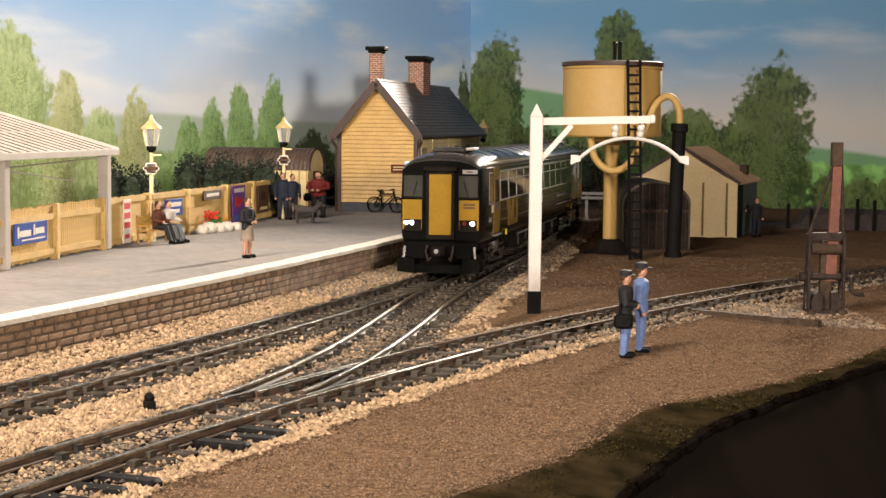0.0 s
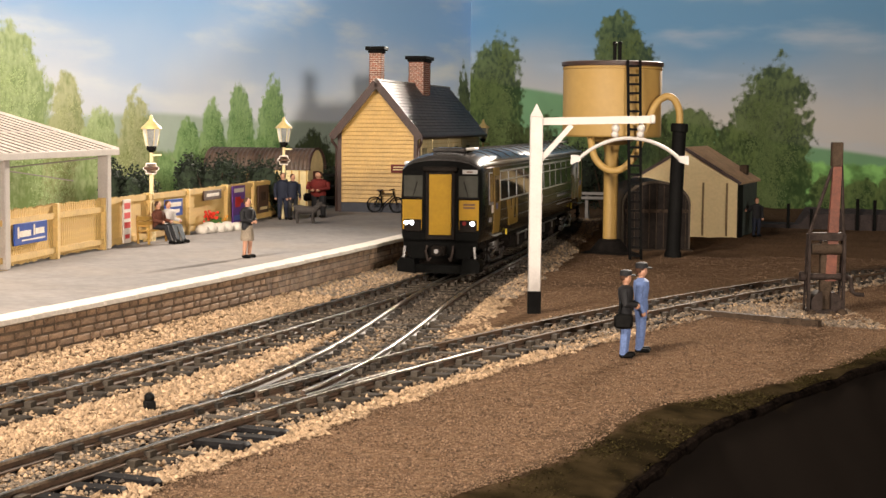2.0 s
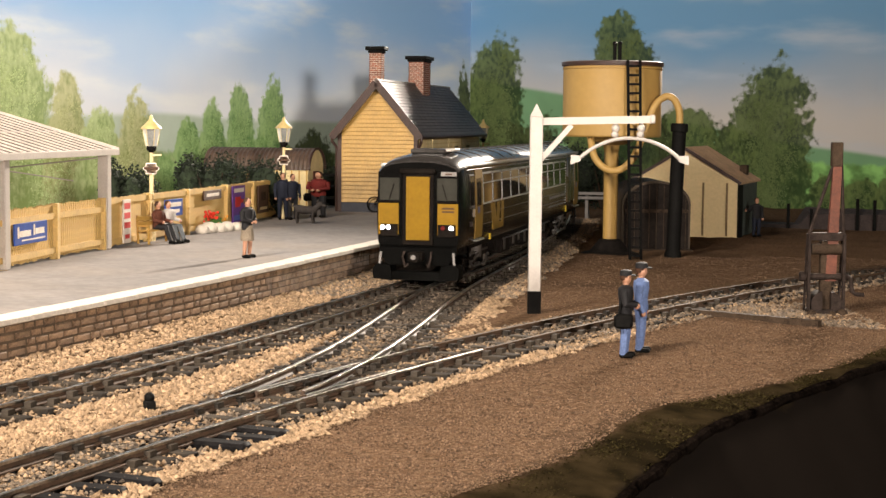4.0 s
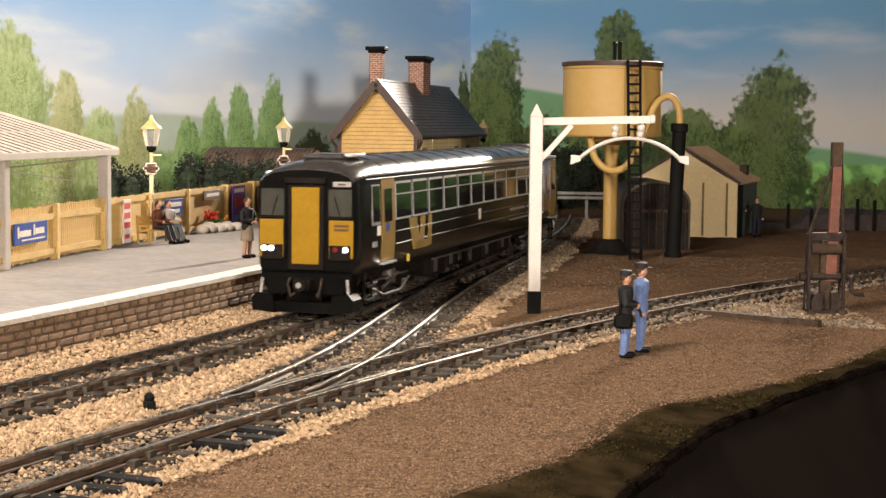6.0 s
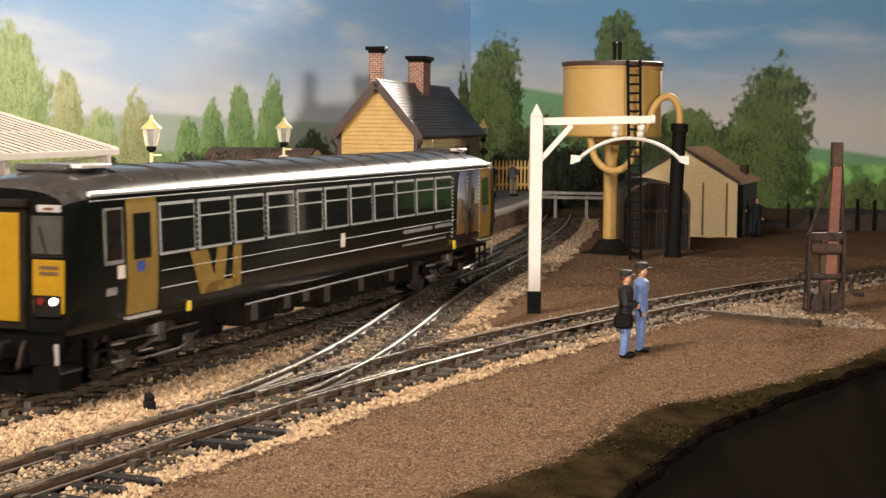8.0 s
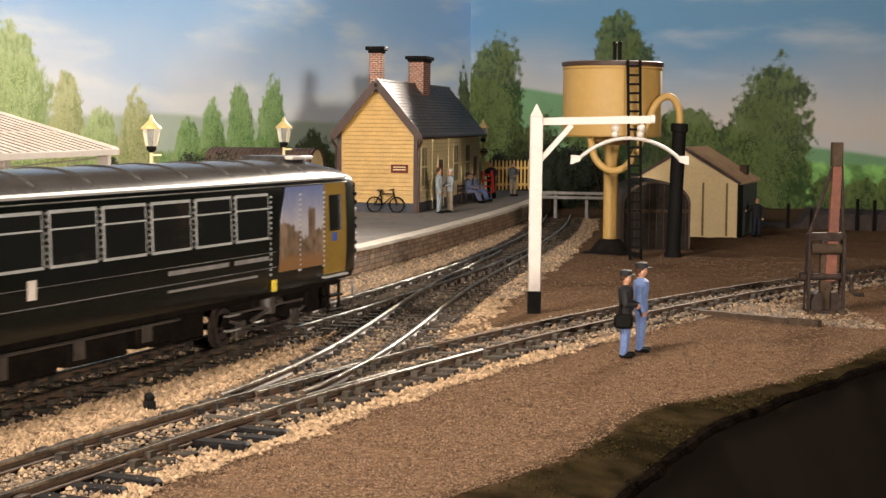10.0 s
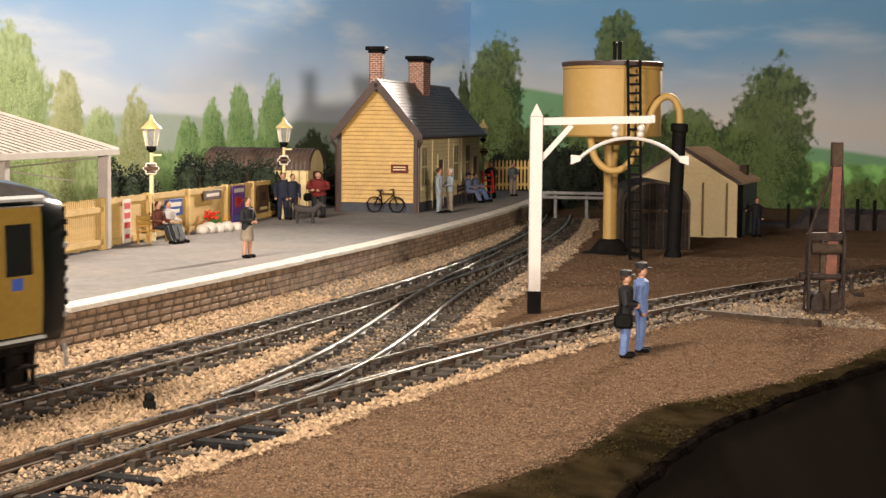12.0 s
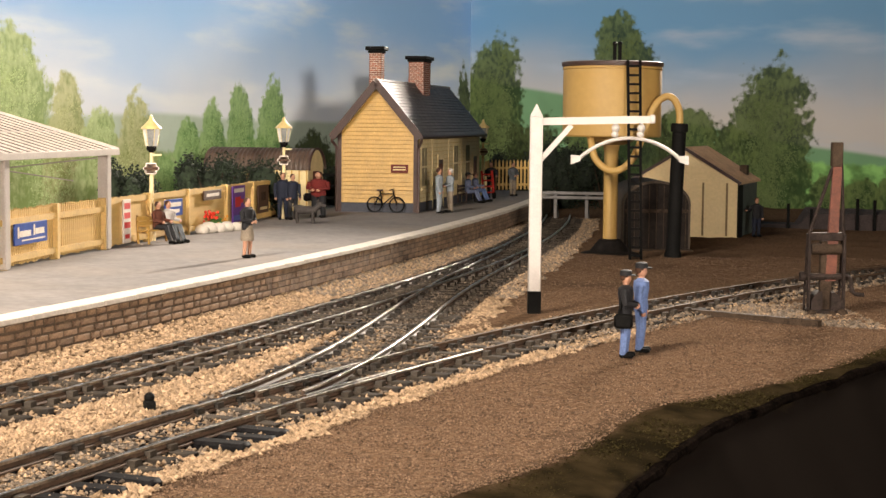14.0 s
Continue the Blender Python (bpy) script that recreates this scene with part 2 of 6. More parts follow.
def earth():
    """Gritty brown earth that turns to mossy turf on the bank, its shade painted into the colour, and to bare dark
    board past its edge.
    """
    m = mat("yard_earth_and_shaded_turf", (0.094, 0.056, 0.033), 0.95, vary=0.34, size=0.09, bump=0.8, second=(0.134, 0.081, 0.049), dust=0.15, spec=0.0)
    n, l = m.node_tree.nodes, m.node_tree.links
    b = n["Principled BSDF"]
    soil = b.inputs["Base Color"].links[0].from_socket
    co, t = n.new("ShaderNodeTexCoord"), n.new("ShaderNodeTexNoise")
    l.new(co.outputs["Object"], t.inputs["Vector"])
    t.inputs["Scale"].default_value, t.inputs["Detail"].default_value = 76.2 * 0.8, 7

    def calc(op, *args):
        node = n.new("ShaderNodeMath")
        node.operation = op
        for k, a in enumerate(args):
            if isinstance(a, (int, float)):
                node.inputs[k].default_value = a
            else:
                l.new(a, node.inputs[k])
        return node.outputs[0]

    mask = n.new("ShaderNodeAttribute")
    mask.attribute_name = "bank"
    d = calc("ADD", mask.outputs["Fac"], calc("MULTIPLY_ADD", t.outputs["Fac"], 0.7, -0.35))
    out = soil
    # damp darker patches
    damp, spot = n.new("ShaderNodeTexNoise"), n.new("ShaderNodeMapRange")
    l.new(co.outputs["Object"], damp.inputs["Vector"])
    damp.inputs["Scale"].default_value, damp.inputs["Detail"].default_value = 76.2 * 0.22, 5
    spot.inputs["From Min"].default_value, spot.inputs["From Max"].default_value, spot.inputs["To Max"].default_value = 0.55, 0.66, 0.5
    l.new(damp.outputs["Fac"], spot.inputs["Value"])
    mix = n.new("ShaderNodeMixRGB")
    l.new(spot.outputs[0], mix.inputs["Fac"])
    l.new(out, mix.inputs["Color1"])
    mix.inputs["Color2"].default_value = (0.05, 0.033, 0.023, 1)
    out = mix.outputs[0]
    # the shade over the bank is painted in as very dark moss
    shady_moss, ramp = n.new("ShaderNodeTexNoise"), n.new("ShaderNodeValToRGB")
    l.new(co.outputs["Object"], shady_moss.inputs["Vector"])
    shady_moss.inputs["Scale"].default_value, shady_moss.inputs["Detail"].default_value = 76.2 * 1.4, 7
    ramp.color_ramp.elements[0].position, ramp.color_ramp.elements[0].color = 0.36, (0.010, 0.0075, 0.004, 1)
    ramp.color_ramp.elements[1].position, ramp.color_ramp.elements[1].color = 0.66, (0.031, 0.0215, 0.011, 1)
    l.new(shady_moss.outputs["Fac"], ramp.inputs[0])
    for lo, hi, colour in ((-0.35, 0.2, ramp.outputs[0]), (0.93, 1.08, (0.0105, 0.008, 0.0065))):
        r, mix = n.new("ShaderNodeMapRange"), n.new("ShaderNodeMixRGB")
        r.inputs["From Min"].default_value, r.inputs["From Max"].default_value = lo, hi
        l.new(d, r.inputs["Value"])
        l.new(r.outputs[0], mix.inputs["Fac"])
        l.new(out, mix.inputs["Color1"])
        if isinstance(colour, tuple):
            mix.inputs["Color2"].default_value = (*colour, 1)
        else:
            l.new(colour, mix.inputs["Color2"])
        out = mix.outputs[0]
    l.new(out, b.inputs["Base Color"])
    return m


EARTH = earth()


def ground():
    s, step, mask = Shape(), 0.35, []
    nx, ny = int(70 / step), int(134 / step)
    for j in range(ny + 1):
        y = -17 + j * step
        for i in range(nx + 1):
            x = -34 + i * step
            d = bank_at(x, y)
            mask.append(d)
            z = GROUND + 0.07 * noise.noise((x * 0.6, y * 0.6, 0)) + 0.03 * noise.noise((x * 2.1, y * 2.1, 4))
            track = min(abs(x - main_x(y)), abs(x - front_x(y)) if 10 < y < 58 else 9)
            if track < 2.2:
                z = GROUND - 0.03
            z -= rim_drop(y) * max(0.0, min(1.0, d))
            if d > 1:
                z -= min(4.0, (d - 1) * 1.3) + 0.08 * noise.noise((x, y, 8))
            s.v.append((x, y, z))
    for j in range(ny):
        for i in range(nx):
            k = j * (nx + 1) + i
            s.f.append((k, k + 1, k + nx + 2, k + nx + 1))
            s.s.append(0)
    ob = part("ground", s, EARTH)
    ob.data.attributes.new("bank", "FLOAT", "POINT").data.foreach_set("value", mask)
    tagged(ob, "brown earth yard of the model layout with a mossy bank painted in shade", "ground", kind="structure")
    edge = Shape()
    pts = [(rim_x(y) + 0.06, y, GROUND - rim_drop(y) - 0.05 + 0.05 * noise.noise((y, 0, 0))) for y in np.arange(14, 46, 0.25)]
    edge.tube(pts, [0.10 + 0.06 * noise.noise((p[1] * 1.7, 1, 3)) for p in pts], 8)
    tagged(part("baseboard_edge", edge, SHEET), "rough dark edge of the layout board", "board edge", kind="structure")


ground()


def room():
    f = Shape().box(-260, 260, -240, 260, -84, -80)
    tagged(part("floor", f, PLASTER), "plain room floor below the layout", "floor", kind="structure")
    c = Shape().box(-260, 260, -240, 260, 120, 124)
    tagged(part("ceiling", c, PLASTER), "plain room ceiling", "ceiling", kind="structure")
    for name, b in (("wall_north", (-260, 260, 256, 260)), ("wall_south", (-260, 260, -240, -236)), ("wall_west", (-260, -256, -236, 256)), ("wall_east", (256, 260, -236, 256))):
        tagged(part(name, Shape().box(*b, -80, 120), PLASTER), "plain painted room wall", "wall", kind="structure")
    t = thing("layout_table", "dark wooden table that carries the model layout", "table", at(0, 0, 0))
    part("tabletop", Shape().box(-34, 36, -17, 117, -8, -5.2), TIMBER, t)
    for x in (-32, 34):
        for y in (-15, 115):
            part("leg", Shape().box(x - 2, x + 2, y - 2, y + 2, -80, -8), TIMBER, t)


room()

CORNER, LEFT, RIGHT = (1.75, 112.0), (-0.458, -0.889), (0.889, -0.458)


def backdrop_paint(name, top, low, cloud, far, near, far_z, far_amp, near_z, near_amp, seed, trees, fall=0.0):
    """Sky over two painted ranges of hills; the panel's x runs along it and z is height."""
    m = bpy.data.materials.new(name)
    m.use_nodes = True
    n, l = m.node_tree.nodes, m.node_tree.links
    b = n["Principled BSDF"]
    b.inputs["Roughness"].default_value, b.inputs["Specular IOR Level"].default_value = 0.85, 0.2
    co, sep = n.new("ShaderNodeTexCoord"), n.new("ShaderNodeSeparateXYZ")
    l.new(co.outputs["Object"], sep.inputs[0])

    def calc(op, *args):
        node = n.new("ShaderNodeMath")
        node.operation = op
        for k, a in enumerate(args):
            if isinstance(a, (int, float)):
                node.inputs[k].default_value = a
            else:
                l.new(a, node.inputs[k])
        return node.outputs[0]

    def smooth(value, a, b_):
        r = n.new("ShaderNodeMapRange")
        r.interpolation_type = "SMOOTHSTEP"
        l.new(value, r.inputs["Value"])
        r.inputs["From Min"].default_value, r.inputs["From Max"].default_value = a, b_
        return r.outputs[0]

    def grain(scale, detail, sx=1.0, sz=1.0, off=0.0):
        mp, t = n.new("ShaderNodeMapping"), n.new("ShaderNodeTexNoise")
        mp.inputs["Scale"].default_value, mp.inputs["Location"].default_value = (sx, 1, sz), (off, seed, off)
        l.new(co.outputs["Object"], mp.inputs["Vector"])
        l.new(mp.outputs[0], t.inputs["Vector"])
        t.inputs["Scale"].default_value, t.inputs["Detail"].default_value = scale * 76.2, detail
        return t.outputs["Fac"]

    def mix(fac, c1, c2):
        x = n.new("ShaderNodeMixRGB")
        l.new(fac, x.inputs["Fac"])
        for k, c in (("Color1", c1), ("Color2", c2)):
            if isinstance(c, tuple):
                x.inputs[k].default_value = (*c, 1)
            else:
                l.new(c, x.inputs[k])
        return x.outputs[0]

    z = calc("MULTIPLY", sep.outputs["Z"], 76.2)
    sky = mix(smooth(calc("ADD", z, calc("MULTIPLY", calc("SUBTRACT", grain(0.09, 3), 0.5), 6.0)), 5.0, 11.5), low, top)
    sky = mix(smooth(grain(0.16, 5, 0.5, 2.2, 3.0), 0.48, 0.72), sky, cloud)
    h1 = calc("ADD", calc("MULTIPLY", calc("SUBTRACT", grain(0.055, 2, 1, 0, 1.3), 0.5), far_amp), calc("MULTIPLY_ADD", sep.outputs["X"], 76.2 * fall, far_z))
    rough = calc("MULTIPLY", calc("SUBTRACT", grain(1.5, 4), 0.5), 0.5)
    col = mix(smooth(calc("SUBTRACT", h1, z), -0.1, 0.25), sky, mix(grain(0.5, 6), tuple(c * 0.8 for c in far), tuple(c * 1.2 for c in far)))
    h2 = calc("ADD", calc("ADD", calc("MULTIPLY", calc("SUBTRACT", grain(0.11, 4, 1, 0, 7.0), 0.5), near_amp), near_z), rough)
    col = mix(smooth(calc("SUBTRACT", h2, z), -0.1, 0.2), col, mix(smooth(grain(1.0, 6), 0.35, 0.65), tuple(c * 0.5 for c in near), tuple(c * 1.35 for c in near)))
    # trees in soft broken brushwork, the far ones first
    x = calc("MULTIPLY", sep.outputs["X"], 76.2)
    lump, ragged, dab, fleck = [calc("SUBTRACT", grain(*g), 0.5) for g in ((0.55, 3, 1, 1, 2.0), (2.2, 4, 1, 1, 5.0), (3.2, 3, 1.3, 0.8, 9.0), (0.8, 4, 1, 1, 4.0))]
    edge = calc("MULTIPLY_ADD", lump, 1.5, calc("MULTIPLY", ragged, 1.3))
    tone = calc("MULTIPLY_ADD", dab, 0.9, calc("MULTIPLY_ADD", fleck, 0.8, 0.45))
    for cx, z0, z1, half, k, _ in trees:
        dark, light = LEAF_TONES[k]
        mid, tall = z0 + 0.45 * (z1 - z0), 0.55 * (z1 - z0)
        dz = calc("MULTIPLY_ADD", z, 1 / tall, -mid / tall)
        dx = calc("MULTIPLY", calc("MULTIPLY_ADD", x, 1 / half, -cx / half), calc("MULTIPLY_ADD", dz, 0.3 if seed == 0 else 0.05, 1.0))
        low = calc("MAXIMUM", dz, calc("MULTIPLY", dz, 0.5))
        far_out = calc("MULTIPLY_ADD", dx, dx, calc("MULTIPLY", low, low))
        inside = calc("ADD", calc("SUBTRACT", 1.0, far_out), edge)
        shade = calc("ADD", tone, calc("MULTIPLY_ADD", dz, 0.1, calc("MULTIPLY", dx, LIT_SIDE[seed])))
        col = mix(calc("MULTIPLY", smooth(inside, -0.05, 0.3), 0.95), col, mix(smooth(shade, 0.22, 0.68), dark, light))
    l.new(col, b.inputs["Base Color"])
    return m


LEAF_TONES = [((0.024, 0.044, 0.014), (0.115, 0.155, 0.05)), ((0.26, 0.35, 0.12), (0.52, 0.61, 0.30)), ((0.29, 0.33, 0.12), (0.54, 0.55, 0.29)), ((0.12, 0.24, 0.07), (0.33, 0.48, 0.19)), ((0.018, 0.027, 0.010), (0.065, 0.085, 0.028))]
LIT_SIDE = {0.0: 0.10, 5.0: -0.10}
# along the panel, foot, top, half width, tone, dabs of the brush
TREES_L = [(34.0, 0.5, 3.3, 2.2, 3, 600), (38.0, 0.5, 3.6, 2.6, 2, 800), (42.5, 0.5, 3.8, 2.8, 1, 800), (47, 0.5, 4.2, 3.0, 2, 800), (26.0, 0.5, 4.2, 3.4, 3, 800), (30.5, 0.5, 4.0, 2.4, 0, 600),
           (50, 2, 9, 3.5, 1, 1200), (45.2, 2.0, 8.9, 3.2, 1, 2600), (41.4, 2.2, 7.0, 1.5, 2, 900), (39.2, 2.0, 5.6, 1.6, 1, 700), (36.3, 1.5, 6.3, 1.6, 2, 900),
           # the dark tree at 20.0 stands in for the station's shadow on the panel
           (32.2, 2.0, 5.3, 1.2, 3, 500), (30.0, 2.0, 6.0, 1.3, 3, 700), (27.5, 2.0, 6.9, 1.4, 3, 900), (24.4, 2.0, 7.7, 1.5, 3, 1100), (20.0, 0.0, 4.4, 3.0, 4, 300), (1.0, 1.0, 8.8, 1.3, 0, 500)]
TREES_R = [(24.6, -0.6, 2.0, 1.2, 0, 200), (26.6, -0.2, 1.9, 1.3, 0, 200), (28.8, 0.0, 2.0, 1.4, 0, 200), (18.2, -1.0, 5.0, 2.2, 4, 400), (15.6, -1.0, 6.1, 2.5, 0, 600), (12.2, -1.0, 6.0, 2.6, 4, 400), (8.8, -1.0, 5.9, 2.6, 0, 700),
           (1.9, 0.5, 11.3, 2.3, 0, 3600), (5.4, -1.0, 5.6, 2.5, 4, 400), (2.6, -1.0, 5.2, 2.6, 4, 300), (10.9, 5.4, 12.0, 2.4, 0, 2200), (20.9, -1.8, 9.4, 2.9, 0, 5200), (7.0, -1.5, 3.4, 3.2, 4, 300)]
SKY_L = backdrop_paint("painted_sky_and_hills", (0.32, 0.54, 0.86), (0.78, 0.80, 0.85), (0.84, 0.86, 0.88), (0.50, 0.58, 0.48), (0.30, 0.38, 0.18), 4.9, 2.6, 3.2, 1.8, 0.0, TREES_L)
SKY_R = backdrop_paint("painted_sky_and_fields", (0.165, 0.34, 0.55), (0.57, 0.53, 0.50), (0.46, 0.53, 0.62), (0.17, 0.32, 0.17), (0.20, 0.40, 0.12), 7.99, 1.6, 2.6, 1.2, 5.0, TREES_R, -0.179)


def wall_pose(d):
    return Matrix(((d[0], -d[1], 0, CORNER[0] * U), (d[1], d[0], 0, CORNER[1] * U), (0, 0, 1, 0), (0, 0, 0, 1)))


def backdrops():
    """Two upright painted panels that meet in a corner; the panel's y is its thickness, away from the layout."""
    out = []
    for name, d, size, m, back in (("backdrop_west", LEFT, 78, SKY_L, -1), ("backdrop_north", RIGHT, 40, SKY_R, 1)):
        s = Shape().box(0, size, min(0, back * 0.6), max(0, back * 0.6), -5, 19)
        ob = part(name, s, m)
        ob.matrix_basis = wall_pose(d)
        tagged(ob, "painted backdrop panel of sky, hills and trees", "backdrop", kind="structure")
        out.append(ob)
    return out


PANEL_L, PANEL_R = backdrops()


def leaf_paint(name, dark, light):
    m = mat(name, dark, 0.9, vary=0.2, size=0.8, bump=0)
    n, l = m.node_tree.nodes, m.node_tree.links
    geo, r = n.new("ShaderNodeNewGeometry"), n.new("ShaderNodeValToRGB")
    r.color_ramp.elements[0].color, r.color_ramp.elements[1].color = (*dark, 1), (*light, 1)
    r.color_ramp.elements[0].position = 0.0
    l.new(geo.outputs["Random Per Island"], r.inputs[0])
    l.new(r.outputs[0], n["Principled BSDF"].inputs["Base Color"])
    return m


LEAVES = [leaf_paint("painted_leaves", tuple(0.5 * (a + b) for a, b in zip(dark, light)), tuple(1.15 * c for c in light)) for dark, light in LEAF_TONES]


def painted_tree(panel, x, z0, z1, half, leaves, count, side=1):
    """Brush strokes of leaves dabbed on the backdrop round a tall uneven crown."""
    rnd = random.Random(int(x * 100) + int(z1 * 10))
    s, front = Shape(), -0.02 * side

    def width(h):
        return half * math.sin(math.pi * (0.10 + 0.90 * (1 - h) ** 0.85) ** 0.8) ** 0.75 if h < 1 else 0.05

    lobes = []
    for k in range(60):
        h = 0.5 + 0.47 * rnd.uniform(-1, 1) * rnd.uniform(0.55, 1.0)
        lobes.append((x + rnd.uniform(-0.5, 0.5) * width(h), z0 + 0.86 * h * (z1 - z0), rnd.uniform(0.20, 0.36) * half))
    for k in range(count):
        cx, cz, r = lobes[k % len(lobes)]
        ang, rad = rnd.uniform(0, 6.283), min(1.0, abs(rnd.gauss(0, 0.55))) * r
        px, pz = cx + rad * math.cos(ang), cz + rad * math.sin(ang) * 1.25
        t = rnd.gauss(-1.1, 0.8)
        ln, w = rnd.uniform(0.06, 0.17), rnd.uniform(0.018, 0.04)
        dx, dz = math.cos(t), math.sin(t)
        y = front - side * 0.0012 * (k * 60 // count)
        s.add([(px - dx * ln / 2, y, pz - dz * ln / 2), (px - dz * w, y, pz + dx * w), (px + dx * ln / 2, y, pz + dz * ln / 2), (px + dz * w, y, pz - dx * w)], [(0, 1, 2, 3)])
    me = bpy.data.meshes.new("painted_tree")
    me.from_pydata([(a * U, b * U, c * U) for a, b, c in s.v], [], s.f)
    me.materials.append(leaves)
    ob = new("painted_tree", me)
    ob.parent = panel
    return tagged(ob, "tree painted on the backdrop in dabs", kind="stuff")


# the west panel faces its +y side, the north panel its -y side
for panel, trees, side in ((PANEL_L, TREES_L, -1), (PANEL_R, TREES_R, 1)):
    for x, z0, z1, half, k, count in trees:
        painted_tree(panel, x, z0, z1, half, LEAVES[k], count, side)


# ---- platform ----
def platform():
    ys = list(np.arange(24.0, 101.0, 1.0))
    front = [(edge_x(y) + 0.0, y) for y in ys]
    inner = [(edge_x(y) - 0.55, y) for y in ys]
    back = [(min(edge_x(y) - 1.5, -8.4 + 0.19 * (y - 70) - 0.5), y) for y in ys]
    n = len(ys)
    p = thing("platform", "grey station platform with a white coping and stone face", "platform", at(0, 0, 0), kind="structure")
    deck = Shape()
    deck.v = [(x, y, PLAT - 0.01) for x, y in inner] + [(x, y, PLAT - 0.01) for x, y in back] + [(x, y, GROUND - 0.3) for x, y in back]
    deck.f = [(k, k + 1, n + k + 1, n + k) for k in range(n - 1)] + [(n + k, n + k + 1, 2 * n + k + 1, 2 * n + k) for k in range(n - 1)]
    deck.s = [0] * len(deck.f)
    part("platform_surface", deck, TARMAC, p)
    core = Shape()
    core.v = [(x - 0.014, y, z) for z in (GROUND - 0.3, PLAT - 0.14) for x, y in front]
    core.f = [(k, k + 1, n + k + 1, n + k) for k in range(n - 1)]
    core.s = [0] * len(core.f)
    part("wall_core", core, JOINT, p, "dusty mortar between the facing stones")
    # coping stones, each a piece of its own
    pts = along(edge_x, 26.0, 99.0, 1.5)
    me = Shape().box(-0.55, 0.05, 0.004, 1.496, -0.135, 0.0, 0.02).mesh("coping_stone", [COPING])
    for x, y, h in pts:
        piece("coping_stone", me, p, at(x, y, PLAT + random.uniform(-0.006, 0.006), -math.degrees(h)))
    # facing stones in courses
    rows, z = [], GROUND - 0.15
    heights = [0.18, 0.165, 0.185, 0.17, 0.18, 0.185]
    sizes = {}
    far = Shape()
    for r, hgt in enumerate(heights):
        y, k = 27.0, 0
        rnd = random.Random(r)
        top_z = min(z + hgt, PLAT - 0.135)
        while y < 96:
            ln = rnd.choice((0.34, 0.42, 0.5, 0.6, 0.7))
            s_ = (edge_x(y + 0.01) - edge_x(y - 0.01)) / 0.02
            hd = math.atan(s_)
            if y < 46:
                key = (r, ln)
                if key not in sizes:
                    sizes[key] = Shape().box(-0.07, 0.0, 0.022, ln - 0.022, 0.016, top_z - z - 0.022, 0.022).mesh("stone", [STONE])
                rows.append((sizes[key], at(edge_x(y) + rnd.uniform(-0.006, 0.012), y, z, -math.degrees(hd))))
            else:
                c, sn, o = math.cos(hd), math.sin(hd), rnd.uniform(-0.006, 0.012)
                b = Shape().box(-0.07 + o, o, 0.02, ln - 0.02, 0.015, top_z - z - 0.02)
                far.add([(edge_x(y) + px * c + py * sn, y - px * sn + py * c, z + pz) for px, py, pz in b.v], b.f)
            y += ln * math.cos(hd)
        z += hgt
    tagged(part("stone_facing", far, STONE, p, "brown stone courses of the platform face"), kind="stuff")
    return p, rows


PLATFORM, STONES = platform()


# ---- tracks ----
def rail(fx, y0, y1, off, parent, step=0.5, top=None):
    s = Shape()
    prof = [(-0.085, -0.17), (0.085, -0.17), (0.085, -0.145), (0.022, -0.12), (0.02, -0.06), (0.038, -0.05), (0.038, -0.006), (0.03, 0.0), (-0.03, 0.0), (-0.038, -0.006), (-0.038, -0.05), (-0.02, -0.06), (-0.022, -0.12), (-0.085, -0.145)]
    pts, n = along(fx, y0, y1, step), len(prof)
    for x, y, h in pts:
        s.v += [(x + (off + u) * math.cos(h), y - (off + u) * math.sin(h), z) for u, z in prof]
    for i in range(len(pts) - 1):
        for k in range(n):
            s.f.append((i * n + k, i * n + (k + 1) % n, (i + 1) * n + (k + 1) % n, (i + 1) * n + k))
            s.s.append(1 if 5 <= k <= 8 else 0)
    e = (len(pts) - 1) * n
    s.f += [tuple(range(n)), tuple(range(e, e + n))]
    s.s += [0, 0]
    return part("rail", s, [RAIL, top or STEEL], parent)


def sleeper_mesh(half, right=0.0):
    s = Shape().box(-half, right or half, -0.125, 0.125, -0.31, -0.14, 0.015)
    for x in (-0.63, 0.63):
        for d in (-0.13, 0.13):
            s.box(x + d * 1.05 - 0.07, x + d * 1.05 + 0.07, -0.1, 0.1, -0.14, -0.04)
    return s.mesh("sleeper", [SLEEPER])


G2 = 0.63
MAIN = thing("main_track", "railway track with shiny rails beside the platform", "track", at(0, 0, 0), kind="structure")
YARD = thing("yard_track", "curved railway siding with dark sleepers", "track", at(0, 0, 0), kind="structure")
LINK = thing("crossover_track", "railway crossover with points between the two tracks", "track", at(0, 0, 0), kind="structure")
for off in (-G2, G2):
    rail(main_x, -14, 88.5, off, MAIN)
    rail(front_x, 12, 36.1, off, YARD)
    rail(front_x, 36, 62, off, YARD, 0.5, DULL)
rail(cross_x, 29.2, 64, -G2, LINK)
rail(cross_x, 30.0, 64, G2, LINK)
# check rails of the points
rail(lambda y: front_x(y) + 0.2, 29.5, 33.0, G2 - 0.33, LINK)
rail(lambda y: front_x(y), 29.5, 33.0, -G2 + 0.14, LINK)
SLEEPERS = []
NEAR = sleeper_mesh(1.2)
LONG = Shape().box(0.42, 1.58, -0.19, 0.19, -0.31, -0.13, 0.05).box(-1.15, 0.42, -0.11, 0.11, -0.31, -0.17, 0.02).mesh("point_timber", [mat("black_point_timber", (0.009, 0.008, 0.008), 0.75, vary=0.4, size=0.25, bump=0.4, spec=0.05)])
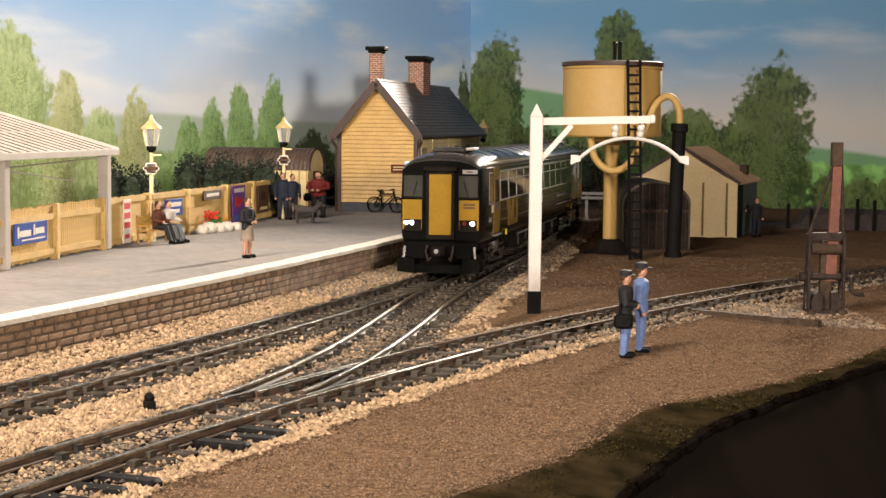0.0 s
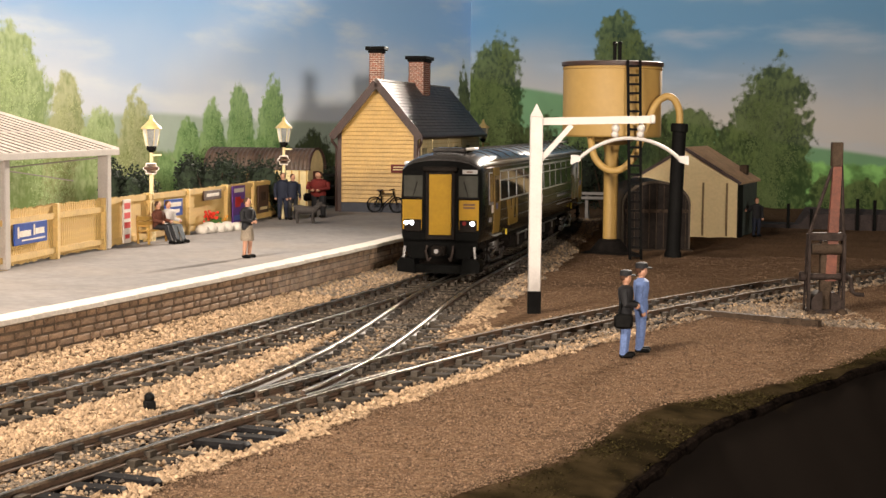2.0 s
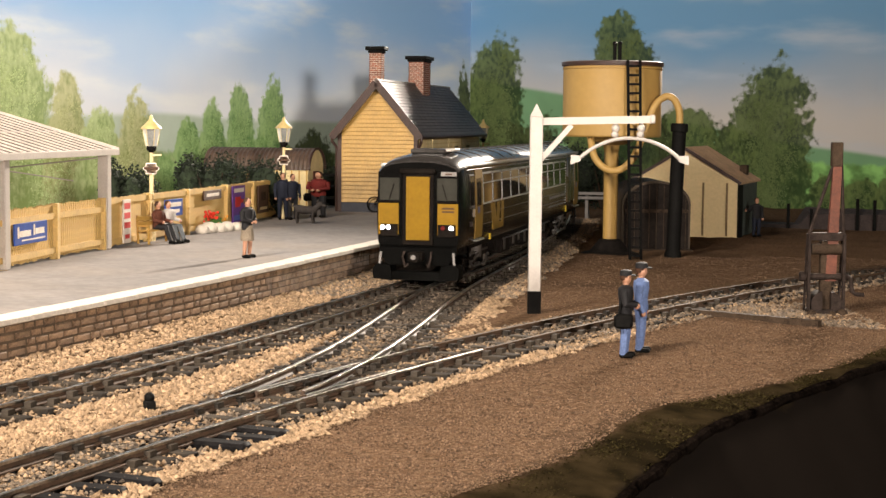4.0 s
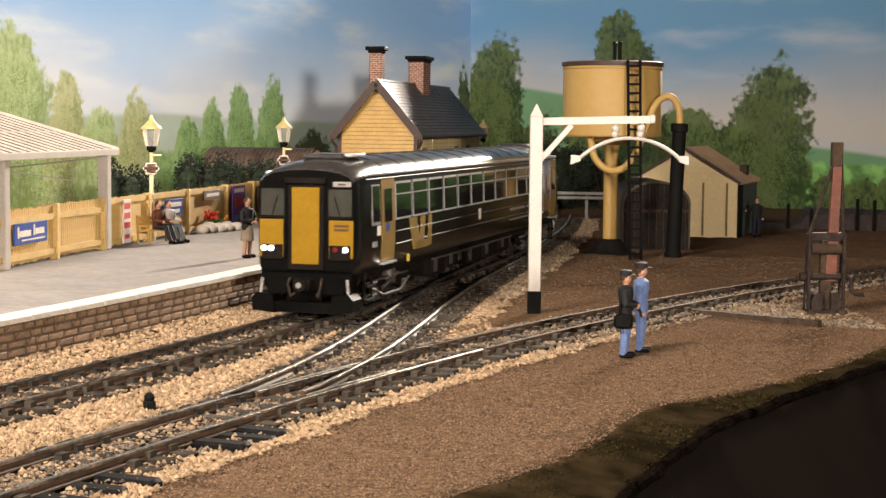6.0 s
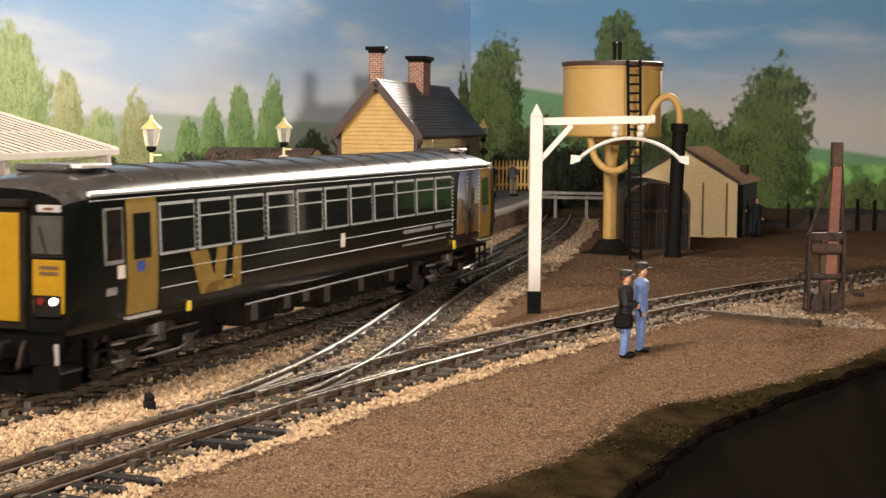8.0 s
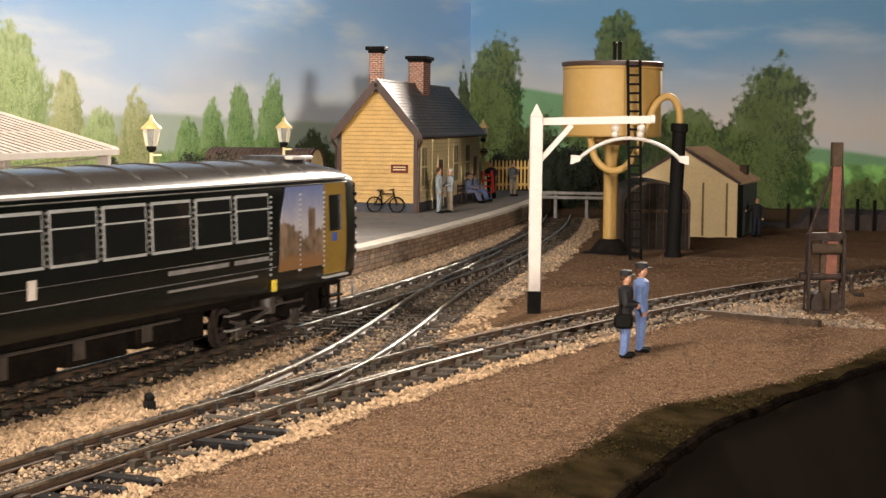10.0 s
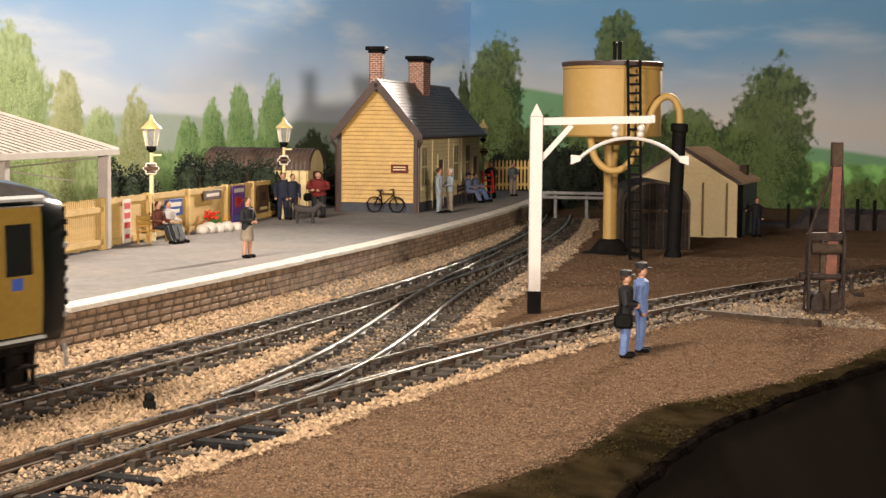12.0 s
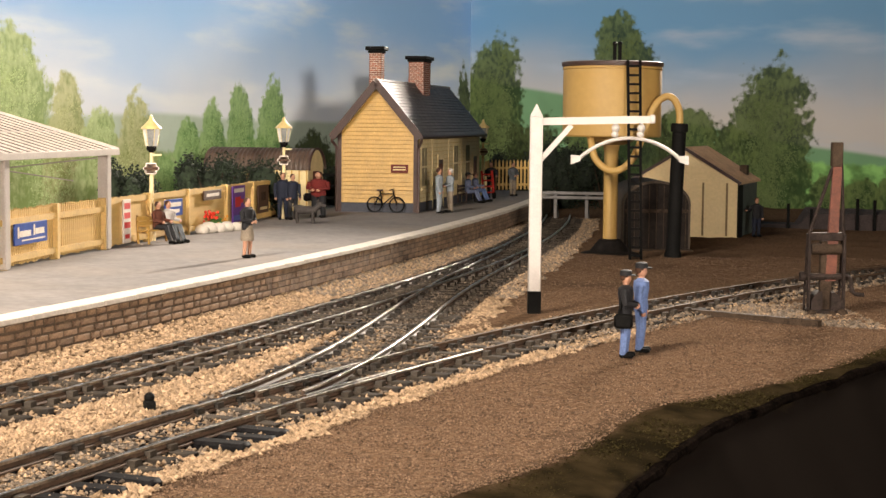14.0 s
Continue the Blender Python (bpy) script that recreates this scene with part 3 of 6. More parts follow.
for fx, y0, y1, parent in ((main_x, 20, 88, MAIN), (front_x, 14, 61, YARD)):
    for k, (x, y, h) in enumerate(along(fx, y0, y1, 0.68)):
        wide = parent is YARD and (21.9 < y < 23.6 or 26.0 < y < 27.8)
        SLEEPERS.append(("sleeper", LONG if wide else NEAR, parent, at(x + random.uniform(-0.12, 0.12), y, random.uniform(-0.035, 0.015), -math.degrees(h) + random.uniform(-5, 5))))
for x, y, h in along(cross_x, 33.0, 60, 0.68):
    SLEEPERS.append(("sleeper", NEAR, LINK, at(x + random.uniform(-0.1, 0.1), y + random.uniform(-0.08, 0.08), random.uniform(-0.07, 0.0), -math.degrees(h) + random.uniform(-5, 5))))
part("point_lever", Shape().box(-0.1, 0.1, -0.1, 0.1, -0.3, -0.05, 0.02).ball((0, 0, 0.0), 0.1), BLACK, LINK).matrix_basis = at(-5.2, 28.9, 0, 20)


def scatter(name, label, material, spots, parent=None):
    """Loose chips, each a lumpy six-cornered stone."""
    rnd = np.random.RandomState(4)
    k = len(spots)
    base = np.array([(1, 0, 0), (-1, 0, 0), (0, 1, 0), (0, -1, 0), (0, 0, 1), (0, 0, -1)], float)
    tri = np.array([(0, 2, 4), (2, 1, 4), (1, 3, 4), (3, 0, 4), (2, 0, 5), (1, 2, 5), (3, 1, 5), (0, 3, 5)])
    pts = np.array(spots)
    size = pts[:, 3]
    v = base[None] * rnd.uniform(0.6, 1.25, (k, 6, 1)) + rnd.uniform(-0.3, 0.3, (k, 6, 3))
    a = rnd.uniform(0, 6.283, k)
    c, s = np.cos(a)[:, None], np.sin(a)[:, None]
    v = np.stack([v[..., 0] * c - v[..., 1] * s, v[..., 0] * s + v[..., 1] * c, v[..., 2] * 0.75], -1) * size[:, None, None] + pts[:, None, :3]
    f = (tri[None] + (np.arange(k) * 6)[:, None, None]).reshape(-1, 3)
    me = bpy.data.meshes.new(name)
    me.from_pydata((v.reshape(-1, 3) * U).tolist(), [], f.tolist())
    me.materials.append(material)
    ob = new(name, me)
    return tagged(ob, label, "ballast", kind="stuff")


def ballast():
    rnd = random.Random(7)
    tan, grey, dark_chips = [], [], []
    for k in range(125000):
        y = 19 + 69 * rnd.random() ** 1.6
        right = max(front_x(y) + 2.0 + 0.35 * noise.noise((y * 0.8, 0, 0)), main_x(y) + 2.0) if y < 41 else max(cross_x(y), main_x(y)) + 2.1 + 0.4 * noise.noise((y, 3, 0))
        left = edge_x(y) + 0.06
        x = rnd.uniform(left, right)
        if 33.5 < y and min(abs(x - main_x(y)), abs(x - cross_x(y)), abs(x - front_x(y))) > 2.4 and x > main_x(y):
            continue
        inside = between = size = False
        for fx, on in ((main_x, True), (front_x, True), (cross_x, 30 < y < 58)):
            if on:
                h = 0.93
                u = abs(x - fx(y)) * h
                inside |= u < 1.25
                between |= u < 0.55
                size |= abs(u - G2) < 0.14
        if size or inside and not between and rnd.random() < 0.45:
            continue
        d = x - left
        z = GROUND + 0.0 + (0.16 * max(0, 1 - d / 0.7) if d < 0.7 else 0) + rnd.uniform(-0.03, 0.03)
        if inside:
            # the share of dark chips grows with y
            dark = min(1.0, max(0.0, (y - 37) / 10)) * 0.85
            heap = rnd.random()
            (dark_chips if heap < dark + 0.1 else grey if heap < dark + (0.65 if between else 0.5) else tan).append((x, y, z + (rnd.uniform(0.0, 0.07) if between and y < 42 else rnd.uniform(-0.04, 0.055)), rnd.uniform(0.03, 0.065)))
        else:
            (tan if y < 48 or rnd.random() < 0.45 else grey).append((x, y, z, rnd.uniform(0.035, 0.085)))
    for k in range(9000):
        y = 37 + 24 * rnd.random()
        x = front_x(y) + rnd.uniform(-2.0, 2.0)
        u = abs(x - front_x(y)) * 0.8
        if abs(u - G2) > 0.14 and y < 57:
            (grey if rnd.random() < 0.7 else tan).append((x, y, GROUND + (0.06 if u < 1.2 else 0.0) + rnd.uniform(-0.03, 0.03), rnd.uniform(0.035, 0.07)))
    for k in range(4200):
        u, v = rnd.random(), rnd.random()
        x, y = 6.5 + 4.9 * u, 44.9 - 3.5 * u + v * (1.0 + 5.5 * u)
        if x - front_x(y) > 1.3:
            (grey if rnd.random() < 0.75 else tan).append((x, y, GROUND + rnd.uniform(-0.05, 0.01), rnd.uniform(0.05, 0.1)))
    grains = []
    for k in range(75000):
        y = 20 + 44 * rnd.random() ** 1.6
        lo = (front_x(y) + 1.9) if y < 44 else max(cross_x(y), main_x(y)) + 2
        x = rnd.uniform(lo, max(lo + 0.5, min(bank_x(y) + 0.1, 0.29 * y)))
        if abs(x - front_x(y)) < 1.6:
            continue
        z = GROUND + 0.07 * noise.noise((x * 0.6, y * 0.6, 0)) + 0.03 * noise.noise((x * 2.1, y * 2.1, 4))
        grains.append((x, y, z, rnd.uniform(0.012, 0.028)))
    tufts = Shape()
    for k in range(7500):
        y = 20 + 18 * rnd.random()
        d = rnd.uniform(-0.05, 0.95)
        x = bank_x(y) + d * max(0.25, rim_x(y) - bank_x(y))
        z = GROUND - rim_drop(y) * max(0.0, d) - 0.02
        a, h, w = rnd.uniform(0, 3.14), rnd.uniform(0.015, 0.05), rnd.uniform(0.012, 0.03)
        lx, ly = rnd.gauss(0, 0.05), rnd.gauss(0, 0.05)
        tufts.add([(x - w * math.cos(a), y - w * math.sin(a), z), (x + w * math.cos(a), y + w * math.sin(a), z), (x + lx, y + ly, z + h)], [(0, 1, 2)])
    # grass colour carries the bank's shade too
    tagged(part("bank_grass", tufts, mat("dry_grass_in_painted_shade", (0.036, 0.027, 0.011), 0.95, vary=0.3, size=0.2, bump=0, island=0.5, spec=0.0)), "dry grass tufts on the bank, darkened for its shade", "grass", kind="stuff")
    scatter("earth_grains", "coarse brown earth grains of the yard", GRAIN, grains)
    scatter("ballast_chips", "tan stone chips of track ballast", BALLAST, tan)
    scatter("oily_track_bed_chips", "dark brown stone chips between the rails", DARKBALLAST, dark_chips)
    scatter("track_bed_chips", "grey brown stone chips between the rails", GREYBALLAST, grey)


ballast()


def buffer_stop():
    b = thing("buffer_stop", "grey steel buffer stop at the end of the track", "buffer stop", at(6.9, 88.8, 0, -11))
    for z in (0.82, 1.06):
        part("beam", Shape().box(-1.9, 1.9, -0.12, 0.12, z, z + 0.16, 0.02), GREY, b)
    for x in (-0.85, 0.85):
        part("post", Shape().beam((x, 0.1, 1.1), (x, 0.1, -0.35), 0.16, 0.16), GREY, b)
        part("brace", Shape().beam((x, 0.1, 0.95), (x, 1.3, -0.35), 0.12, 0.14), GREY, b)


buffer_stop()


# ---- station building ----
def station():
    W, L, z0, ze, za = 3.55, 16.0, PLAT, 4.55, 6.68
    b = thing("station_building", "small yellow clapboard station with a slate roof", "building", at(-1.27, 74.4, 0, -11.5))
    part("wall", Shape().slab([(-W, z0 - 0.3), (0, z0 - 0.3), (0, ze), (-W / 2, za - 0.12), (-W, ze)], "y", 0, L), YELLOW, b)
    part("plinth", Shape().box(-W - 0.06, 0.06, -0.06, L + 0.06, z0 - 0.3, z0 + 0.42, 0.02), paint("blue_grey_plinth", 0.05, 0.05, 0.06), b)
    z, k = z0 + 0.44, 0
    while z < za - 0.3:
        half = W / 2 if z < ze else (W / 2) * (za - 0.12 - z) / (za - 0.12 - ze)
        if half > 0.15:
            part("clapboard", Shape().slab([(-0.075, z), (-0.03, z + 0.16), (0.0, z + 0.16), (0.0, z)], "x", -W / 2 - half + 0.02, -W / 2 + half - 0.02), YELLOW, b)
        z += 0.19
    for x in (-W, 0):
        part("corner_post", Shape().box(x - 0.09, x + 0.09, -0.09, 0.09, z0, ze - 0.05, 0.01), BROWN, b)
    # roof: two thick slopes of slates
    over = 0.25
    pitch = math.atan2(za - ze, W / 2)
    run = (W / 2 + over) / math.cos(pitch)
    for side in (-1, 1):
        r = part("roof", Shape().box(-run, 0, -0.35, L + 0.35, -0.1, 0.0), BROWN, b)
        r.matrix_basis = pose((-W / 2) * U, 0, (za + 0.08) * U) @ (Matrix.Identity(4) if side < 0 else Matrix.Scale(-1, 4, (1, 0, 0))) @ pose(0, 0, 0, 0, -math.degrees(pitch), 0)
        course = Shape()
        n = 17
        for i in range(n):
            x1 = -run * i / n
            x0 = x1 - run / n * 1.25
            y = -0.36
            while y < L + 0.3:
                w = random.uniform(0.35, 0.48)
                t = random.uniform(0.0, 0.012)
                y1 = min(y + w - 0.012, L + 0.36)
                course.add([(x0, y, 0.045 + t), (x0, y1, 0.045 + t), (x1, y1, 0.008), (x1, y, 0.008), (x0, y, 0.0), (x0, y1, 0.0)], [(0, 1, 2, 3), (4, 5, 1, 0)])
                y += w
        part("slate_covering", course, SLATE, r, "grey brown slates in courses", "stuff")
    part("ridge_tiles", Shape().tube([(-W / 2, -0.35, za + 0.08), (-W / 2, L + 0.35, za + 0.08)], 0.09, 8), SLATE, b)
    for sx in (-1, 1):
        part("bargeboard", Shape().beam((-W / 2, -0.4, za - 0.02), (-W / 2 + sx * (W / 2 + over + 0.04), -0.4, ze - (over + 0.04) * math.tan(pitch) - 0.02), 0.09, 0.34), BROWN, b)
        x = -W / 2 + sx * (W / 2 + over + 0.06)
        zg = ze - over * math.tan(pitch) - 0.02
        part("gutter", Shape().tube([(x, -0.4, zg), (x, L + 0.4, zg)], 0.09, 8), BROWN, b)
        part("downpipe", Shape().tube([(x, -0.25, zg), (x, -0.25, zg - 0.22), (-W / 2 + sx * (W / 2 + 0.14), -0.06, zg - 0.5), (-W / 2 + sx * (W / 2 + 0.14), -0.06, z0)], 0.07, 8), BROWN, b)
    # chimneys of separate bricks
    for cx, cy, w, d, top in ((-W / 2 - 0.25, 0.75, 0.58, 0.6, 8.25), (-W / 2 + 0.1, 8.3, 0.78, 1.6, 8.1)):
        c = part("chimney", Shape().box(cx - w / 2 + 0.02, cx + w / 2 - 0.02, cy - d / 2 + 0.02, cy + d / 2 - 0.02, 5.4, top - 0.15), MORTAR, b, "red brick chimney with a dark cap")
        bricks, z = Shape(), 5.4
        row = 0
        while z < top - 0.22:
            for face in range(4):
                ln = w if face % 2 == 0 else d
                p = -ln / 2 - (0.12 if row % 2 else 0)
                while p < ln / 2 - 0.03:
                    a, e = max(p, -ln / 2), min(p + 0.212, ln / 2)
                    if e - a > 0.04:
                        if face == 0:
                            bricks.box(cx + a, cx + e, cy - d / 2, cy - d / 2 + 0.06, z, z + 0.078)
                        elif face == 2:
                            bricks.box(cx + a, cx + e, cy + d / 2 - 0.06, cy + d / 2, z, z + 0.078)
                        elif face == 1:
                            bricks.box(cx + w / 2 - 0.06, cx + w / 2, cy + a, cy + e, z, z + 0.078)
                        else:
                            bricks.box(cx - w / 2, cx - w / 2 + 0.06, cy + a, cy + e, z, z + 0.078)
                    p += 0.24
            z += 0.1
            row += 1
        part("brickwork", bricks, BRICK, c, "red bricks with pale joints", "stuff")
        part("cap", Shape().box(cx - w / 2 - 0.05, cx + w / 2 + 0.05, cy - d / 2 - 0.05, cy + d / 2 + 0.05, top - 0.22, top - 0.1, 0.02).box(cx - w / 2 - 0.16, cx + w / 2 + 0.16, cy - d / 2 - 0.16, cy + d / 2 + 0.16, top - 0.1, top + 0.08, 0.04), BLACK, c)
    # name sign on the gable
    sg = part("name_sign", Shape().box(-1.13, -0.33, -0.12, -0.06, 2.6, 2.98, 0.01), paint("maroon_sign", 0.11, 0.018, 0.014), b, "maroon sign with pale lettering bars")
    for z in (2.72, 2.84):
        part("lettering_bar", Shape().box(-1.02, -0.44, -0.135, -0.119, z, z + 0.045), PALE, sg)
    # track side: paler boarded wall, windows and doors
    k = 0
    while k * 0.19 < ze - z0 - 0.6:
        part("side_board", Shape().box(-0.01, 0.035, 0.1, L - 0.05, z0 + 0.44 + k * 0.19, z0 + 0.605 + k * 0.19), PALE, b)
        k += 1
    for y in (1.6, 9.2, 12.4):
        w = part("window", Shape().box(-0.02, 0.05, y - 0.62, y + 0.62, 1.85, 3.85, 0.015), PALE, b)
        for i in range(2):
            for j in range(2):
                part("pane", Shape().box(0.04, 0.062, y - 0.52 + i * 0.55, y - 0.03 + i * 0.55, 1.97 + j * 0.92, 2.8 + j * 0.92), PALE_PANE, w)
        part("sill", Shape().box(0, 0.14, y - 0.7, y + 0.7, 1.76, 1.85, 0.01), PALE, w)
    for y in (5.4, 14.6):
        d = part("door", Shape().box(-0.02, 0.045, y - 0.55, y + 0.55, PLAT, 3.1, 0.015), BROWN, b, "dark brown panelled door")
        part("door_frame", Shape().box(-0.02, 0.07, y - 0.72, y - 0.56, PLAT, 3.35).box(-0.02, 0.07, y + 0.56, y + 0.72, PLAT, 3.35).box(-0.02, 0.07, y - 0.56, y + 0.56, 3.12, 3.35), PALE, d)
        for z in (1.0, 2.05):
            part("door_panel", Shape().box(0.045, 0.06, y - 0.38, y + 0.38, z, z + 0.85, 0.01), RED_TIMBER, d)
    for y in (3.5, 7.4, 10.8):
        part("pilaster", Shape().box(0, 0.07, y - 0.09, y + 0.09, PLAT, ze - 0.1, 0.01), PALE, b)


station()


# ---- fences, canopy, hut ----
FENCE = [(-12.0, 44.55), (-11.47, 48.3), (-10.8, 51.9), (-10.05, 55.6), (-9.27, 59.1), (-8.45, 63.4), (-7.85, 67.0), (-7.19, 70.74)]
PICKETS = []


def fence():
    f = thing("picket_fence", "cream yellow wooden picket fence along the platform", "fence", at(0, 0, 0))
    pts = [(-12.85, 40.9)] + FENCE
    me = Shape().slab([(-0.045, 0.06), (0.045, 0.06), (0.045, 1.55), (0.0, 1.62), (-0.045, 1.55)], "y", -0.02, 0.02).mesh("picket", [LIT_YELLOW])
    flat = Shape().box(-0.068, 0.068, -0.02, 0.02, 0.06, 1.6).mesh("board", [LIT_YELLOW])
    for i, ((x0, y0), (x1, y1)) in enumerate(zip(pts, pts[1:])):
        a = math.atan2(y1 - y0, x1 - x0)
        ln = math.hypot(x1 - x0, y1 - y0)
        late = i >= 3
        part("post", Shape().box(x1 - 0.13, x1 + 0.13, y1 - 0.13, y1 + 0.13, PLAT - 0.1, PLAT + 1.64, 0.02), LIT_YELLOW, f)
        c, s = math.cos(a), math.sin(a)
        for z in (0.26, 1.28) if not late else (0.2, 1.5):
            part("rail", Shape().beam((x0 + 0.06 * s, y0 - 0.06 * c, PLAT + z), (x1 + 0.06 * s, y1 - 0.06 * c, PLAT + z), 0.06, 0.17), LIT_YELLOW, f)
        n = int(ln / (0.15 if not late else 0.145))
        for k in range(n):
            t = (k + 0.5) / n
            PICKETS.append(("picket" if not late else "board", me if not late else flat, f, at(x0 + (x1 - x0) * t, y0 + (y1 - y0) * t, PLAT + random.uniform(-0.02, 0.03), math.degrees(a) + random.uniform(-1.5, 1.5))))
    g = thing("picket_fence", "yellow picket fence at the end of the platform", "fence", at(0, 0, 0))
    x0, y0, x1, y1 = 2.55, 98.0, 5.45, 99.2
    tall = Shape().slab([(-0.06, 0.1), (0.06, 0.1), (0.06, 1.75), (0.0, 1.9), (-0.06, 1.75)], "y", -0.02, 0.02).mesh("picket", [LIT_YELLOW])
    for z in (0.4, 1.4):
        part("rail", Shape().beam((x0, y0 + 0.05, PLAT + z), (x1, y1 + 0.05, PLAT + z), 0.05, 0.14), LIT_YELLOW, g)
    for t in (0.0, 1.0):
        part("post", Shape().box(x0 + (x1 - x0) * t - 0.1, x0 + (x1 - x0) * t + 0.1, y0 + (y1 - y0) * t, y0 + (y1 - y0) * t + 0.2, PLAT - 0.4, PLAT + 1.8), LIT_YELLOW, g)
    for k in range(13):
        t = (k + 0.5) / 13
        PICKETS.append(("picket", tall, g, at(x0 + (x1 - x0) * t, y0 + (y1 - y0) * t, PLAT, 22)))


fence()


def fence_spot(px_t, out=0.16):
    """A place on the fence's platform side, px_t posts along it."""
    i = min(int(px_t), len(FENCE) - 2)
    t = px_t - i
    (x0, y0), (x1, y1) = FENCE[i], FENCE[i + 1]
    a = math.atan2(y1 - y0, x1 - x0)
    return x0 + (x1 - x0) * t + out * math.sin(a), y0 + (y1 - y0) * t - out * math.cos(a), math.degrees(a)


BLUE = paint("enamel_blue", 0.045, 0.085, 0.30, 0.3)
REDP = paint("poster_red", 0.50, 0.035, 0.03)
PURPLE = paint("poster_violet", 0.13, 0.05, 0.22)
PAPER = paint("poster_paper", 0.66, 0.58, 0.50)
NIGHT = paint("poster_dark_brown", 0.07, 0.035, 0.02)


def sign(name, t, z0, z1, width, board, label, marks):
    x, y, a = fence_spot(t)
    s = thing(name, label, "sign", at(x, y, PLAT, a))
    part("board", Shape().box(-width / 2, width / 2, -0.025, 0.03, z0, z1, 0.01), board, s)
    for nm, u0, u1, w0, w1, m in marks:
        part(nm, Shape().box(u0 * width, u1 * width, -0.034, -0.024, z0 + (z1 - z0) * w0, z0 + (z1 - z0) * w1, 0.003), m, s)


sign("enamel_sign", 0.42, 0.62, 1.22, 2.35, BLUE, "blue enamel sign with white script bars on the fence",
     [("lettering_bar", -0.42, -0.37, 0.32, 0.84, PAPER), ("lettering_bar", -0.36, -0.02, 0.36, 0.64, PAPER), ("lettering_bar", 0.06, 0.11, 0.36, 0.88, PAPER), ("lettering_bar", 0.12, 0.40, 0.4, 0.68, PAPER), ("lettering_bar", -0.30, 0.42, 0.16, 0.23, PAPER)])
sign("tall_poster", 2.42, 0.1, 1.52, 0.62, PAPER, "tall white poster with red lettering bars on the fence",
     [("lettering_bar", -0.4, 0.4, 0.78, 0.92, REDP), ("lettering_bar", -0.4, 0.4, 0.56, 0.7, REDP), ("lettering_bar", -0.4, 0.4, 0.34, 0.48, REDP), ("lettering_bar", -0.3, 0.3, 0.1, 0.2, REDP)])
sign("enamel_sign", 3.55, 0.75, 1.35, 1.6, BLUE, "small blue enamel sign with pale bars on the fence",
     [("lettering_bar", -0.4, 0.4, 0.55, 0.8, PAPER), ("lettering_bar", -0.35, 0.3, 0.18, 0.4, PAPER)])
sign("name_board", 4.55, 1.15, 1.5, 2.0, NIGHT, "brown name board with a pale lettering bar on the fence",
     [("lettering_bar", -0.36, 0.36, 0.35, 0.68, PAPER)])
sign("poster", 5.35, 0.12, 1.55, 1.7, PURPLE, "violet poster with a red figure shape on the fence",
     [("lettering_bar", -0.38, 0.38, 0.82, 0.93, PAPER), ("red_shape", -0.3, 0.12, 0.42, 0.7, REDP), ("red_shape", -0.1, 0.34, 0.52, 0.62, REDP), ("dark_band", -0.42, 0.42, 0.06, 0.2, BLUE)])
sign("poster", 6.3, 0.3, 1.45, 1.5, NIGHT, "dark brown poster on the fence",
     [("pale_shape", -0.25, 0.2, 0.45, 0.75, TIMBER), ("lettering_bar", -0.35, 0.35, 0.12, 0.22, PALE)])


def canopy():
    c = thing("platform_canopy", "pale ribbed platform canopy on cream posts", "canopy", at(-12.0, 44.55, PLAT, -9.4))
    ROOF = mat("pale_pink_grey_roof_sheet", (0.15, 0.115, 0.097), 0.8, spec=0.15, vary=0.25, size=0.7, bump=0.1)
    EDGE = mat("whitish_trim", (0.42, 0.365, 0.315), 0.5, vary=0.08, size=0.4)
    y0, y1, d, ze, zr = -4.2, 7.95, 3.7, 3.16, 4.3
    part("roof_sheet", Shape().slab([(0.3, ze), (-d, zr), (-d, zr - 0.08), (0.3, ze - 0.08)], "y", y0, y1), ROOF, c)
    sl = (zr - ze) / (d + 0.3)
    y = y0 + 0.2
    while y < y1:
        part("roof_rib", Shape().beam((0.3, y, ze + 0.015), (-d, y, zr + 0.015), 0.07, 0.05), EDGE, c)
        y += 0.62
    part("purlin", Shape().beam((-1.6, y0, ze + 1.9 * sl + 0.01), (-1.6, y1, ze + 1.9 * sl + 0.01), 0.05, 0.06), EDGE, c)
    part("fascia", Shape().box(0.3, 0.36, y0, y1 + 0.06, ze - 0.17, ze + 0.03, 0.01), EDGE, c)
    part("verge", Shape().beam((0.36, y1, ze + 0.0), (-d, y1, zr + 0.0), 0.06, 0.12), EDGE, c)
    for y, w in ((0.0, 0.17), (7.6, 0.17)):
        part("post", Shape().box(-w, w, y - w, y + w, 0.0, ze - 0.05, 0.03), EDGE, c, "cream square post")
    for y in (-3.5, 7.25):
        part("back_post", Shape().box(-d + 0.1, -d + 0.3, y - 0.1, y + 0.1, -1.2, zr - 0.08, 0.02), EDGE, c)
    for a, b in (((-2.2, 4.4, 2.6), (-0.6, 6.5, 2.2)), ((-3.0, 2.6, 3.1), (-2.2, 4.4, 2.6)), ((-2.2, 4.4, 2.6), (-0.1, 7.2, 2.9)), ((-1.6, 5.2, 1.3), (-0.1, 7.2, 1.1))):
        part("tie_wire", Shape().cyl(a, b, 0.025, n=6), EDGE, c)


canopy()


